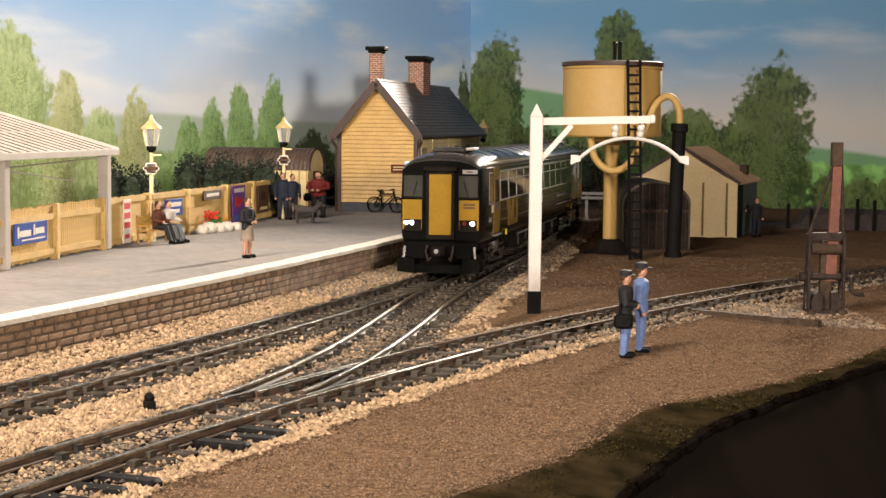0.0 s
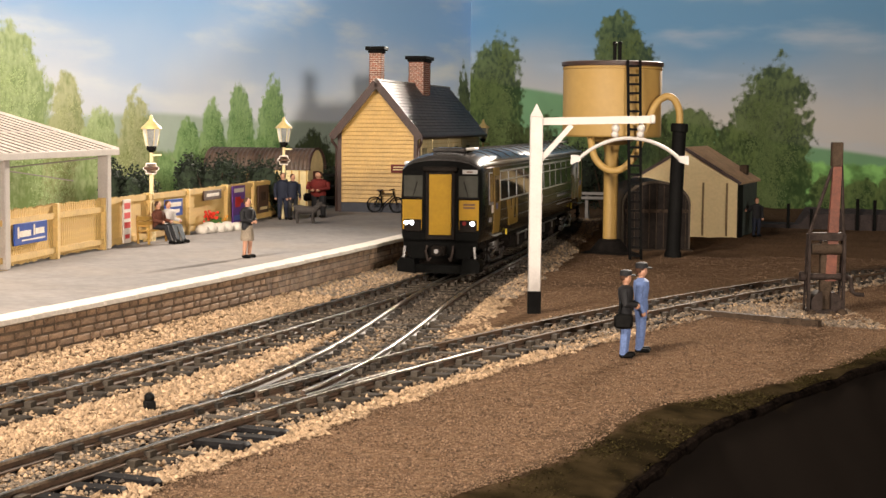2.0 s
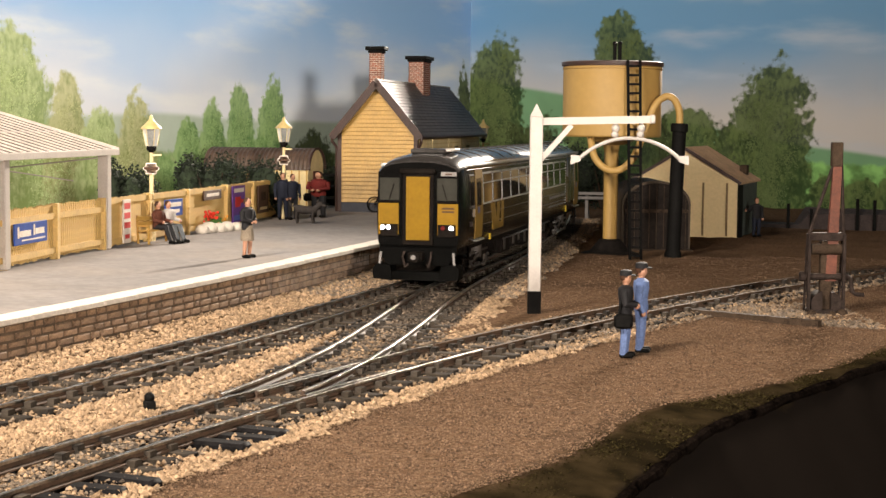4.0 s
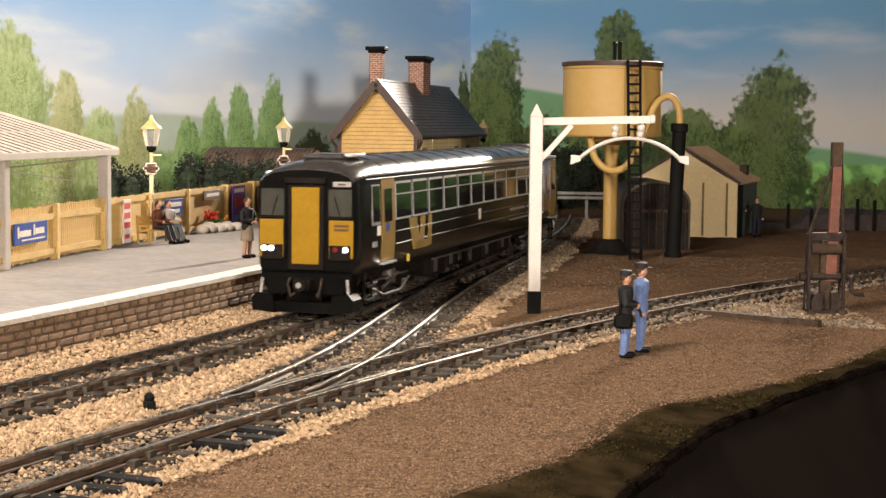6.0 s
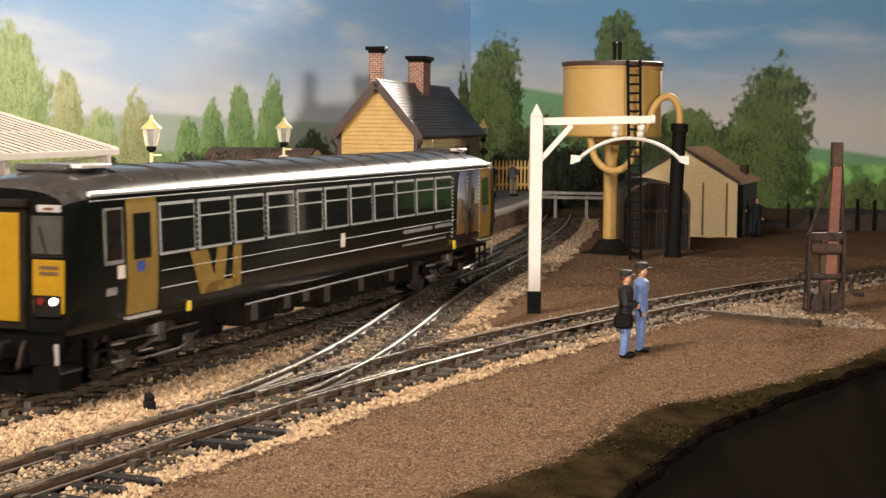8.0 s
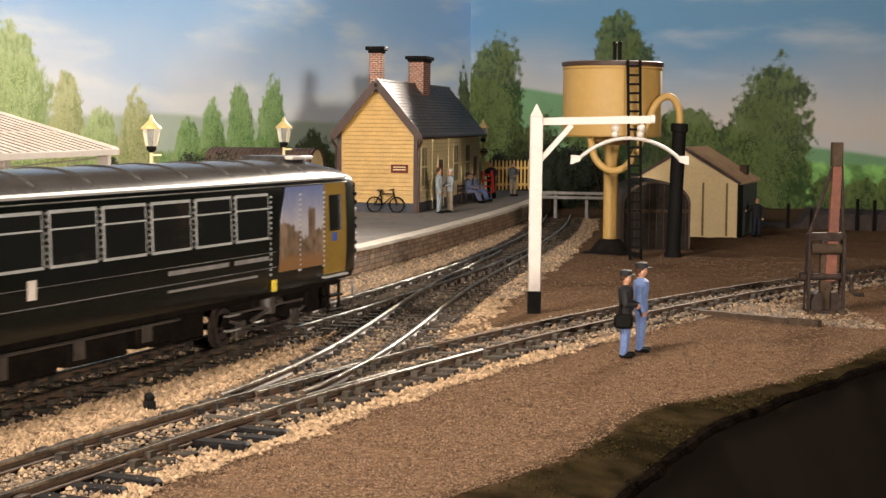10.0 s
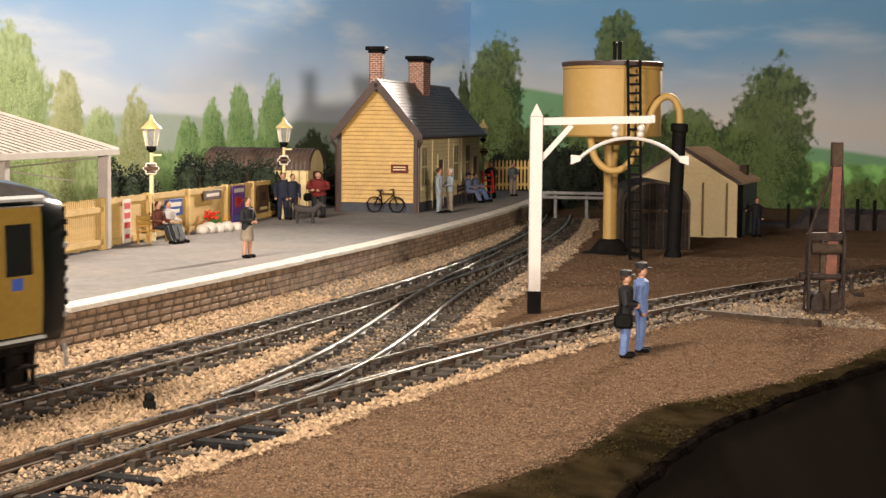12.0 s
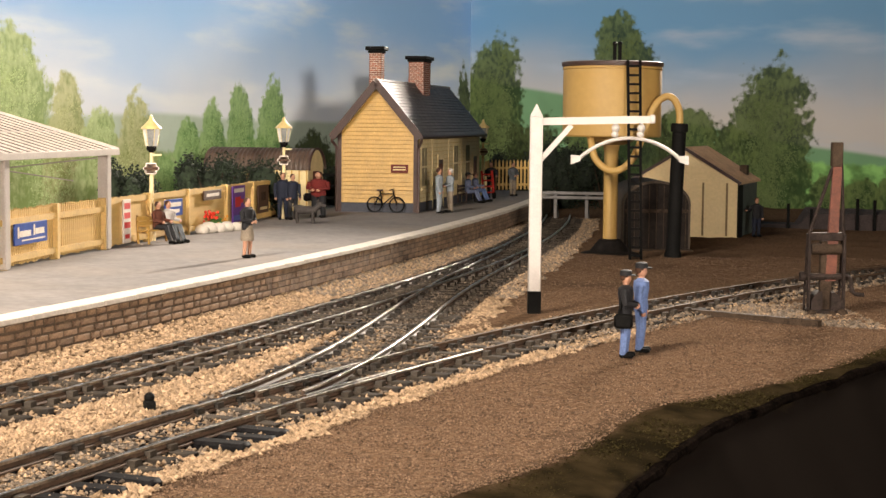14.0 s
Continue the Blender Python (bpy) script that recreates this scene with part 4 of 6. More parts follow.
def hut():
    h = thing("corrugated_hut", "cream hut with a brown barrel roof behind the fence", "hut", at(-6.2, 75.0, PLAT - 0.1, -14))
    L, W, ze, r = 5.0, 2.2, 2.0, 1.12
    part("wall", Shape().box(-L, 0, 0, W, -0.6, ze), PALE, h)
    k = 0.0
    while k < L - 0.1:
        part("cover_strip", Shape().box(-k - 0.09, -k - 0.03, -0.03, 0.0, -0.5, ze), YELLOW, h)
        k += 0.36
    arch = [(W / 2 + r * math.cos(a), ze + 0.82 * r * math.sin(a)) for a in [math.pi * i / 16 for i in range(17)]]
    part("end_gable", Shape().slab(arch, "x", -0.08, 0.0), PALE, h)
    ROOFB = mat("brown_corrugated_roof", (0.085, 0.052, 0.035), 0.55, vary=0.3, size=0.4, bump=0.2)
    n = 100
    s = Shape()
    for i in range(n + 1):
        rr = r + 0.06 + 0.03 * math.sin(i * 1.6)
        s.v += [(-L - 0.1 + (L + 0.18) * i / n, W / 2 + rr * math.cos(a), ze - 0.04 + 0.84 * rr * math.sin(a)) for a in [math.pi * j / 16 for j in range(17)]]
    s.f = [(i * 17 + j, i * 17 + j + 1, (i + 1) * 17 + j + 1, (i + 1) * 17 + j) for i in range(n) for j in range(16)]
    s.s = [0] * len(s.f)
    part("roof", s, ROOFB, h, "brown corrugated barrel roof")
    part("roof_rim", Shape().tube([(0.08, W / 2 + (r + 0.05) * math.cos(a), ze - 0.04 + 0.84 * (r + 0.05) * math.sin(a)) for a in [math.pi * j / 16 for j in range(17)]], 0.06, 6), BROWN, h)
    part("door", Shape().box(0.0, 0.05, W / 2 - 0.42, W / 2 + 0.42, -0.1, 1.9, 0.01), RED_TIMBER, h, "red brown door")
    part("stove_pipe", Shape().cyl((-1.6, W / 2, ze + 0.7), (-1.6, W / 2, ze + 1.35), 0.13), BLACK, h)


hut()


def bush(x, y, z, rx, ry, rz, count, label, seed, leaf=LEAF):
    rnd = random.Random(seed)
    b = thing("bush", label, "bush", at(x, y, z))
    t = Shape()
    for k in range(6):
        a = k * 1.05
        t.tube([(0, 0, 0), (0.3 * rx * math.cos(a), 0.3 * ry * math.sin(a), rz * 0.5), (0.7 * rx * math.cos(a), 0.6 * ry * math.sin(a), rz * 0.9)], [0.08, 0.05, 0.02], 5)
    part("stems", t, TIMBER, b)
    s = Shape()
    lobes = [(rnd.uniform(-0.7, 0.7) * rx, rnd.uniform(-0.5, 0.5) * ry, rnd.uniform(0.3, 0.85) * rz, rnd.uniform(0.3, 0.45)) for _ in range(12)]
    for k in range(count * 2):
        cx, cy, cz, r = lobes[k % 12]
        d = Vector((rnd.gauss(0, 1), rnd.gauss(0, 1), rnd.gauss(0, 1))).normalized() * rnd.uniform(0.6, 1.15) * r
        p = Vector((cx + d.x * rx, cy + d.y * ry, max(0.05, cz + d.z * rz)))
        u = Vector((rnd.gauss(0, 1), rnd.gauss(0, 1), rnd.gauss(0, 1))).normalized() * rnd.uniform(0.05, 0.1)
        w = u.cross(Vector((rnd.gauss(0, 1), rnd.gauss(0, 1), rnd.gauss(0, 1)))).normalized() * rnd.uniform(0.03, 0.07)
        s.add([p - u, p + w, p + u, p - w], [(0, 1, 2, 3)])
    core = Shape()
    for cx, cy, cz, r in lobes:
        core.ball((cx, cy, max(0.3 * rz, cz)), 0.66 * r * rx, 0.66 * r * ry, 0.66 * r * rz)
    part("inner_foliage", core, leaf, b)
    part("leaves", s, leaf, b, "", "stuff")


bush(-9.4, 66.5, 0.3, 1.5, 1.2, 2.8, 2600, "dark green bush behind the platform fence", 1)
bush(-9.0, 70.0, 0.3, 2.2, 1.0, 2.7, 3000, "dark green hedge bush behind the platform fence", 2)
bush(-12.2, 63.0, 0.2, 1.4, 1.2, 2.6, 2200, "dark green bush behind the platform fence", 3)
for x, y, rz, k in ((4.4, 102.0, 3.0, 4), (7.2, 100.5, 3.6, 5), (9.6, 99.0, 3.0, 6)):
    bush(x, y, -0.3, 1.8, 1.2, rz, 2400, "dark shrub beyond the buffer stop", k)


# bush added to darken the gap where the station's shade falls
bush(-5.2, 80.5, 0.2, 1.3, 0.9, 2.6, 1600, "dark bush added for the shade between the hut and the station", 9)


def side_fence():
    f = thing("post_and_rail_fence", "black post and rail fence beside the station", "fence", at(-5.75, 76.6, PLAT, -12))
    for x in (0.0, 0.9):
        part("post", Shape().box(x - 0.06, x + 0.06, -0.06, 0.06, -0.5, 1.75, 0.01), BLACK, f)
    for z in (0.55, 1.1, 1.62):
        part("rail", Shape().box(0.0, 0.95, -0.1, -0.05, z - 0.06, z + 0.06, 0.01), BLACK, f)


side_fence()


# ---- platform lamps ----
def platform_lamp(x, y, rz):
    l = thing("platform_lamp", "cream lamp post with a white lantern and brass top", "street lamp", at(x, y, PLAT, rz), "platform lamps")
    part("post", Shape().lathe([(0.14, -0.05), (0.14, 0.35), (0.09, 0.45), (0.075, 1.8), (0.06, 3.0)], 12), PALE, l)
    part("ladder_bar", Shape().beam((-0.05, 0, 2.92), (0.34, 0, 2.92), 0.06, 0.06), PALE, l)
    part("lantern_base", Shape().lathe([(0.06, 3.0), (0.17, 3.1), (0.17, 3.22), (0.1, 3.26)], 12), BLACK, l)
    # reflections on the glass are painted: white side panes, grey front and back
    GLINT_PANE = mat("lantern_glass_painted_glint", (0.72, 0.71, 0.69), 0.25, vary=0.06, size=0.2, bump=0)
    NO_GLINT_PANE = mat("lantern_glass_without_glint", (0.2, 0.2, 0.19), 0.12, vary=0.3, size=0.3, bump=0)
    g = Shape().lathe([(0.19, 3.22), (0.29, 3.82)], 6)
    g.s = [1 if k in (1, 4) else 0 for k in range(len(g.f))]
    part("lantern_glass", g, [GLINT_PANE, NO_GLINT_PANE], l, "lantern with glints painted as white panes, front pane dim")
    for k in range(6):
        a = math.pi / 3 * k
        part("glazing_bar", Shape().beam((0.195 * math.cos(a), 0.195 * math.sin(a), 3.22), (0.295 * math.cos(a), 0.295 * math.sin(a), 3.82), 0.02, 0.02), PALE, l)
    part("lantern_top", Shape().lathe([(0.36, 3.8), (0.35, 3.85), (0.16, 4.02), (0.08, 4.12), (0.06, 4.22), (0.03, 4.28)], 12), mat("brass_cream_top", (0.58, 0.43, 0.18), 0.35, vary=0.1, size=0.3), l)
    r = part("station_totem", Shape().slab([(0.28 * math.cos(a), 2.46 + 0.12 * math.sin(a)) for a in [math.pi * 2 * k / 16 for k in range(16)]], "y", -0.14, -0.09).box(-0.19, 0.19, -0.14, -0.09, 2.26, 2.66, 0.03), PAPER, l, "pale oval station sign")
    part("lettering_bar", Shape().box(-0.24, 0.24, -0.155, -0.139, 2.41, 2.51, 0.01), NIGHT, r)
    part("lettering_bar", Shape().box(-0.15, 0.15, -0.152, -0.139, 2.57, 2.61), NIGHT, r)
    part("lettering_bar", Shape().box(-0.15, 0.15, -0.152, -0.139, 2.31, 2.35), NIGHT, r)
    return l


LAMP = platform_lamp(-9.95, 55.9, 4)
copy_thing(LAMP, at(-6.75, 69.3, PLAT, 6))
copy_thing(LAMP, at(2.2, 92.6, PLAT, 10))


# ---- bench, rocks, bicycle, trolley ----
def bench(x, y, rz, colour):
    b = thing("platform_bench", "wooden platform bench with a slatted back", "bench", at(x, y, PLAT, rz))
    for k in range(3):
        part("seat_slat", Shape().box(-0.85, 0.85, -0.45 + k * 0.15, -0.33 + k * 0.15, 0.42, 0.46, 0.008), colour, b)
    for k in range(2):
        part("back_slat", Shape().box(-0.85, 0.85, 0.02, 0.05, 0.6 + k * 0.17, 0.73 + k * 0.17, 0.008), colour, b)
    for x in (-0.75, 0.75):
        part("end_frame", Shape().beam((x, -0.42, 0), (x, -0.42, 0.6), 0.06, 0.06).beam((x, 0.02, 0), (x, 0.05, 0.95), 0.06, 0.06).beam((x, -0.42, 0.6), (x, 0.03, 0.6), 0.06, 0.05), colour, b)


bench(-9.75, 55.0, 62, YELLOW)
bench(1.0, 84.6, 72, BROWN)


def rocks():
    W = mat("whitewashed_stone", (0.55, 0.49, 0.42), 0.85, vary=0.1, size=0.3, bump=0.3)
    for k, (dx, dy, r) in enumerate(((0, 0, 0.3), (0.33, 0.35, 0.26), (0.55, 0.9, 0.28), (0.85, 1.3, 0.24), (-0.18, -0.4, 0.25))):
        s = Shape().ball((0, 0, r * 0.62), r * 1.1, r * 1.0, r * 0.8, 10, 7)
        s.v = [(x + 0.1 * r * noise.noise((x * 5, y * 5, k)), y, z) for x, y, z in s.v]
        tagged(part("whitewashed_rock", s, W), "white painted rock by the flower bed", "rock", "rocks by the flower bed").matrix_basis = at(-8.62 + dx, 60.2 + dy, PLAT - 0.03, k * 40)
    f = thing("flower_bed", "red and yellow flowers among green leaves", "flowers", at(-8.65, 60.9, PLAT))
    rnd = random.Random(5)
    for nm, m, c, n in (("blooms", paint("red_petals", 0.62, 0.04, 0.02), (0.0, 0.0, 0.55), 34), ("blooms", paint("orange_petals", 0.65, 0.28, 0.03), (0.3, 0.5, 0.42), 8), ("leaves", paint("flower_leaves", 0.06, 0.14, 0.03), (0.1, 0.2, 0.35), 120)):
        s = Shape()
        for k in range(n):
            s.ball((c[0] + rnd.gauss(0, 0.11), c[1] + rnd.gauss(0, 0.16), max(0.05, c[2] + rnd.gauss(0, 0.09))), 0.06, n=5, m=3)
        part(nm, s, m, f, kind="stuff")
    part("stems", Shape().box(-0.35, 0.4, -0.4, 0.6, -0.05, 0.2), LEAF, f)


rocks()


def bicycle():
    b = thing("bicycle", "black bicycle leaning on the station wall", "bicycle", at(-2.62, 74.38, PLAT, -11.5))
    for x in (-0.52, 0.52):
        ring = [(x + 0.34 * math.cos(a), 0.0, 0.36 + 0.34 * math.sin(a)) for a in [2 * math.pi * k / 20 for k in range(21)]]
        w = part("wheel", Shape().tube(ring, 0.035, 6, False), BLACK, b)
        part("spokes", Shape().beam((x - 0.33, 0, 0.36), (x + 0.33, 0, 0.36), 0.015, 0.015).beam((x, 0, 0.03), (x, 0, 0.69), 0.015, 0.015).beam((x - 0.24, 0, 0.12), (x + 0.24, 0, 0.6), 0.015, 0.015), IRON, w)
    part("frame", Shape().tube([(-0.52, 0, 0.36), (-0.15, 0, 0.34), (0.38, 0, 0.8)], 0.03, 6).tube([(-0.52, 0, 0.36), (-0.24, 0, 0.84), (0.36, 0, 0.86)], 0.03, 6).tube([(-0.15, 0, 0.34), (-0.26, 0, 0.98)], 0.028, 6).tube([(0.52, 0, 0.36), (0.37, 0, 0.82), (0.33, 0, 1.05)], 0.03, 6), BLACK, b)
    part("saddle", Shape().box(-0.42, -0.12, -0.08, 0.08, 0.97, 1.05, 0.03), BROWN, b)
    part("handlebar", Shape().tube([(0.22, -0.25, 1.02), (0.34, -0.2, 1.06), (0.34, 0.2, 1.06), (0.22, 0.25, 1.02)], 0.028, 6), IRON, b)


bicycle()


def trolley():
    t = thing("porter_trolley", "red two-wheeled luggage trolley", "trolley", at(2.45, 88.6, PLAT, 20))
    R = paint("trolley_red", 0.45, 0.03, 0.02)
    for x in (-0.3, 0.3):
        part("side_bar", Shape().beam((x, 0, 0.15), (x, 0.35, 1.5), 0.09, 0.09), R, t)
        part("wheel", Shape().cyl((x - 0.05, 0.0, 0.18), (x + 0.05, 0.0, 0.18), 0.18), BLACK, t)
    for k in range(4):
        part("cross_bar", Shape().beam((-0.3, 0.08 * k + 0.03, 0.35 + 0.32 * k), (0.3, 0.08 * k + 0.03, 0.35 + 0.32 * k), 0.07, 0.08), R, t)


trolley()


# ---- model figures and dog, plain painted shapes ----
def cloth(name, r, g, b):
    return paint(name, r, g, b, 0.75, 0.2)


C = {"navy": cloth("navy_cloth", 0.013, 0.015, 0.026), "black": cloth("black_cloth", 0.014, 0.013, 0.014), "grey": cloth("blue_grey_cloth", 0.22, 0.24, 0.26), "tan": cloth("tan_cloth", 0.19, 0.15, 0.11), "red": cloth("red_cloth", 0.12, 0.015, 0.012),
     "denim": cloth("denim_blue_cloth", 0.11, 0.155, 0.30), "brown": cloth("brown_hair", 0.05, 0.022, 0.012), "white": cloth("white_cloth", 0.42, 0.38, 0.35), "slate": cloth("slate_cloth", 0.08, 0.085, 0.09), "bluegrey": cloth("dusty_blue_cloth", 0.13, 0.15, 0.24)}


def figurine(label, m, top, legs, head, arms="down", skirt=False, sit=False, tall=1.75, hat=None, bag=False):
    s = Shape()
    k = tall / 1.75
    # shoes, legs, body, arms, head: slots 0 black, 1 legs, 2 top, 3 skin, 4 hair, 5 hat
    if sit:
        for x in (-0.11, 0.11):
            s.slot = 1
            s.tube([(x, 0.05, 0.52), (x * 1.1, -0.42, 0.54), (x * 1.2, -0.62, 0.1)], [0.11, 0.1, 0.07], 8)
            s.slot = 0
            s.box(x * 1.2 - 0.06, x * 1.2 + 0.06, -0.85, -0.55, 0.0, 0.11, 0.03)
        base = -0.36
    else:
        for x in (-0.1, 0.11):
            s.slot = 3 if skirt else 1
            s.tube([(x, 0.0, 0.84), (x * 1.15, -0.01, 0.45), (x * 1.2, 0.02, 0.06)], [0.115, 0.085, 0.07] if not skirt else [0.08, 0.07, 0.05], 8)
            s.slot = 0
            s.box(x * 1.2 - 0.055, x * 1.2 + 0.055, -0.2, 0.09, 0.0, 0.1, 0.03)
        if skirt:
            s.slot = 1
            s.lathe([(0.2, 0.5), (0.21, 0.6), (0.17, 0.95)], 10)
        base = 0.0
    s.slot = 2
    body = [(0.15, 0.8), (0.185, 0.9), (0.165, 1.08), (0.2, 1.3), (0.19, 1.42), (0.07, 1.49)]
    i0 = len(s.v)
    s.lathe(body, 12)
    s.v[i0:] = [(x * 1.2, y * 0.8, z + base) for x, y, z in s.v[i0:]]
    reach = {"down": [(0.25, 0.0, 1.36), (0.29, 0.02, 1.08), (0.27, -0.08, 0.82)], "fold": [(0.24, 0.0, 1.36), (0.29, -0.04, 1.12), (0.08, -0.24, 1.08)], "fore": [(0.24, 0.0, 1.36), (0.27, -0.06, 1.12), (0.2, -0.38, 1.1)], "out": [(0.24, 0, 1.36), (0.42, -0.1, 1.18), (0.66, -0.2, 1.22)]}[arms]
    for sx in (-1, 1):
        p = reach if (arms != "out" or sx < 0) else [(0.25, 0.0, 1.36), (0.29, 0.02, 1.08), (0.27, -0.08, 0.82)]
        s.slot = 2
        s.tube([(sx * x, y, z + base) for x, y, z in p], [0.085, 0.07, 0.055], 8)
        s.slot = 3
        s.ball((sx * p[-1][0], p[-1][1], p[-1][2] + base - 0.03), 0.055, n=7, m=5)
    s.slot = 3
    s.cyl((0, 0, 1.45 + base), (0, -0.01, 1.56 + base), 0.06, n=8)
    s.ball((0, -0.01, 1.62 + base), 0.095, 0.105, 0.125, 10, 7)
    s.slot = 4
    s.ball((0, 0.02, 1.65 + base), 0.105, 0.11, 0.115, 10, 6)
    if hat:
        s.slot = 5
        s.lathe([(0.125, 1.68 + base), (0.13, 1.71 + base), (0.12, 1.78 + base), (0.05, 1.8 + base)], 10)
        s.box(-0.08, 0.08, -0.2, -0.08, 1.68 + base, 1.7 + base)
    if bag:
        s.slot = 0
        s.box(-0.38, -0.2, -0.2, 0.18, 0.62, 0.92, 0.05)
        s.tube([(-0.26, 0.1, 0.9), (-0.16, 0.02, 1.3), (0.02, -0.12, 1.44)], 0.025, 6)
    s.v = [(x * k, y * k, z * k) for x, y, z in s.v]
    ob = part("model_figure", s, [BLACK, legs, top, SKIN, head, hat or head])
    ob.matrix_basis = m
    return tagged(ob, label, "figurine", "model figures")


RUST = cloth("red_brown_cloth", 0.09, 0.03, 0.018)
figurine("model figure in dark top and tan skirt on the platform", at(-5.9, 49.3, PLAT, 60), C["black"], C["tan"], C["brown"], "fold", True, tall=1.8)
figurine("seated model figure in a red brown coat on the bench", at(-9.55, 54.85, PLAT, 62), RUST, C["black"], C["brown"], "fore", sit=True)
figurine("seated model figure with pale top on the bench", at(-9.3, 55.35, PLAT, 55), C["white"], C["slate"], C["brown"], "fore", sit=True)
figurine("model figure in a navy coat by the fence", at(-6.7, 68.4, PLAT, 10), C["navy"], C["navy"], C["brown"], tall=1.95)
figurine("model figure in a dark suit by the fence", at(-6.3, 68.5, PLAT, 30), C["navy"], C["black"], C["brown"], tall=1.9)
figurine("model figure in a red coat with a bag", at(-5.35, 70.2, PLAT, -20) @ Matrix.Diagonal((1.45, 1.25, 1.0, 1.0)), C["red"], C["black"], C["brown"], "fold", tall=1.95, bag=True)
figurine("model figure in a grey suit outside the station", at(-0.2, 74.3, PLAT, 80), C["grey"], C["grey"], C["brown"], tall=2.05)
figurine("model figure in a pale suit outside the station", at(0.3, 75.1, PLAT, -70), C["grey"], C["tan"], C["white"], "fold", tall=2.0)
figurine("seated model figure in a dusty blue coat", at(1.25, 84.3, PLAT, 72), C["bluegrey"], C["bluegrey"], C["brown"], "fore", sit=True, tall=1.9, hat=C["black"])
figurine("seated model figure in a blue dress", at(1.65, 85.6, PLAT, 72), C["bluegrey"], C["denim"], C["brown"], "fore", sit=True, tall=1.9)
figurine("model figure of a porter in black with a trolley", at(2.6, 90.0, PLAT, 10), C["black"], C["black"], C["brown"], "fore", tall=1.95)
figurine("model figure in brown at the platform end", at(3.9, 92.4, PLAT, 40), C["slate"], C["tan"], C["brown"], "fold", tall=1.9)
figurine("model figure in a dark jacket and jeans in the yard", at(4.06, 36.2, GROUND, 75), C["black"], C["denim"], C["brown"], "fold", tall=1.9, hat=C["black"], bag=True)
figurine("model figure in blue overalls and a cap in the yard", at(4.5, 37.0, GROUND, 78), C["denim"], C["denim"], C["brown"], "down", tall=2.0, hat=C["black"])
figurine("model figure of a workman by the shed", at(14.50, 75.86, GROUND, 20), C["black"], C["navy"], C["brown"], "out", tall=1.8)


def dog():
    D = cloth("grey_brown_fur", 0.05, 0.042, 0.038)
    d = thing("dog", "dark grey dog standing on the platform", "dog", at(-5.5, 65.8, PLAT, 172))
    part("body", Shape().tube([(-0.42, 0, 0.52), (-0.3, 0, 0.55), (0.1, 0, 0.55), (0.35, 0, 0.6), (0.48, 0, 0.66)], [0.08, 0.15, 0.17, 0.17, 0.1], 10), D, d)
    part("head", Shape().ball((-0.55, 0, 0.78), 0.16, 0.1, 0.12, 9, 6).tube([(-0.35, 0, 0.6), (-0.52, 0, 0.74)], [0.12, 0.1], 8).cyl((-0.62, 0, 0.76), (-0.8, 0, 0.72), 0.07, 0.05, 8).ball((-0.47, 0.07, 0.9), 0.04, 0.03, 0.07).ball((-0.47, -0.07, 0.9), 0.04, 0.03, 0.07), D, d)
    for x in (-0.3, 0.36):
        for y in (-0.09, 0.09):
            part("leg", Shape().tube([(x, y, 0.5), (x + 0.04, y, 0.25), (x, y, 0.02)], [0.075, 0.05, 0.05], 7), D, d)
    part("tail", Shape().tube([(0.46, 0, 0.68), (0.62, 0, 0.72), (0.74, 0, 0.9)], [0.04, 0.03, 0.015], 6), D, d)


dog()


# ---- yard: loading gauge, water tank, shed, crane ----
def loading_gauge():
    g = thing("loading_gauge", "white wooden loading gauge post with a black foot", "loading gauge", at(2.49, 44.4, GROUND, 0))
    part("post", Shape().box(-0.17, 0.17, -0.17, 0.17, 0.6, 5.35, 0.02).add([(-0.17, -0.17, 5.35), (0.17, -0.17, 5.35), (0.17, 0.17, 5.35), (-0.17, 0.17, 5.35), (0, 0, 5.7)], [(0, 1, 4), (1, 2, 4), (2, 3, 4), (3, 0, 4)]), WHITE, g)
    part("foot", Shape().box(-0.18, 0.18, -0.18, 0.18, -0.2, 0.62, 0.01), BLACK, g)
    part("arm", Shape().beam((0.1, 0, 5.21), (3.08, 0, 5.29), 0.22, 0.2), WHITE, g)
    part("end_cap", Shape().box(3.06, 3.2, -0.13, 0.13, 5.18, 5.42, 0.03), WHITE, g)
    part("brace", Shape().beam((0.1, 0, 4.15), (0.95, 0, 5.12), 0.14, 0.14), WHITE, g)
    arc = [(2.53 + 1.42 * math.sin(a) / math.sin(0.8), 0, 4.78 - 0.62 * (1 - math.cos(a)) / (1 - math.cos(0.8))) for a in [-0.8 + 1.6 * k / 24 for k in range(25)]]
    part("gauge_arch", Shape().tube(arc, 0.05, 8), WHITE, g, "white curved iron gauge")
    for sx in (-1, 1):
        x = 2.53 + sx * 1.47
        part("end_plate", Shape().slab([(x - sx * 0.14, 4.3), (x - sx * 0.14, 4.16), (x + sx * 0.12, 4.06), (x + sx * 0.12, 4.32)], "y", -0.07, 0.07), WHITE, g)
    for x in (2.14, 2.83):
        part("hanger", Shape().ball((x, 0, 5.05), 0.11, 0.1, 0.12).ball((x - 0.02, 0, 4.88), 0.1, 0.09, 0.1).cyl((x, 0, 5.2), (x, 0, 4.76), 0.045), WHITE, g)


loading_gauge()


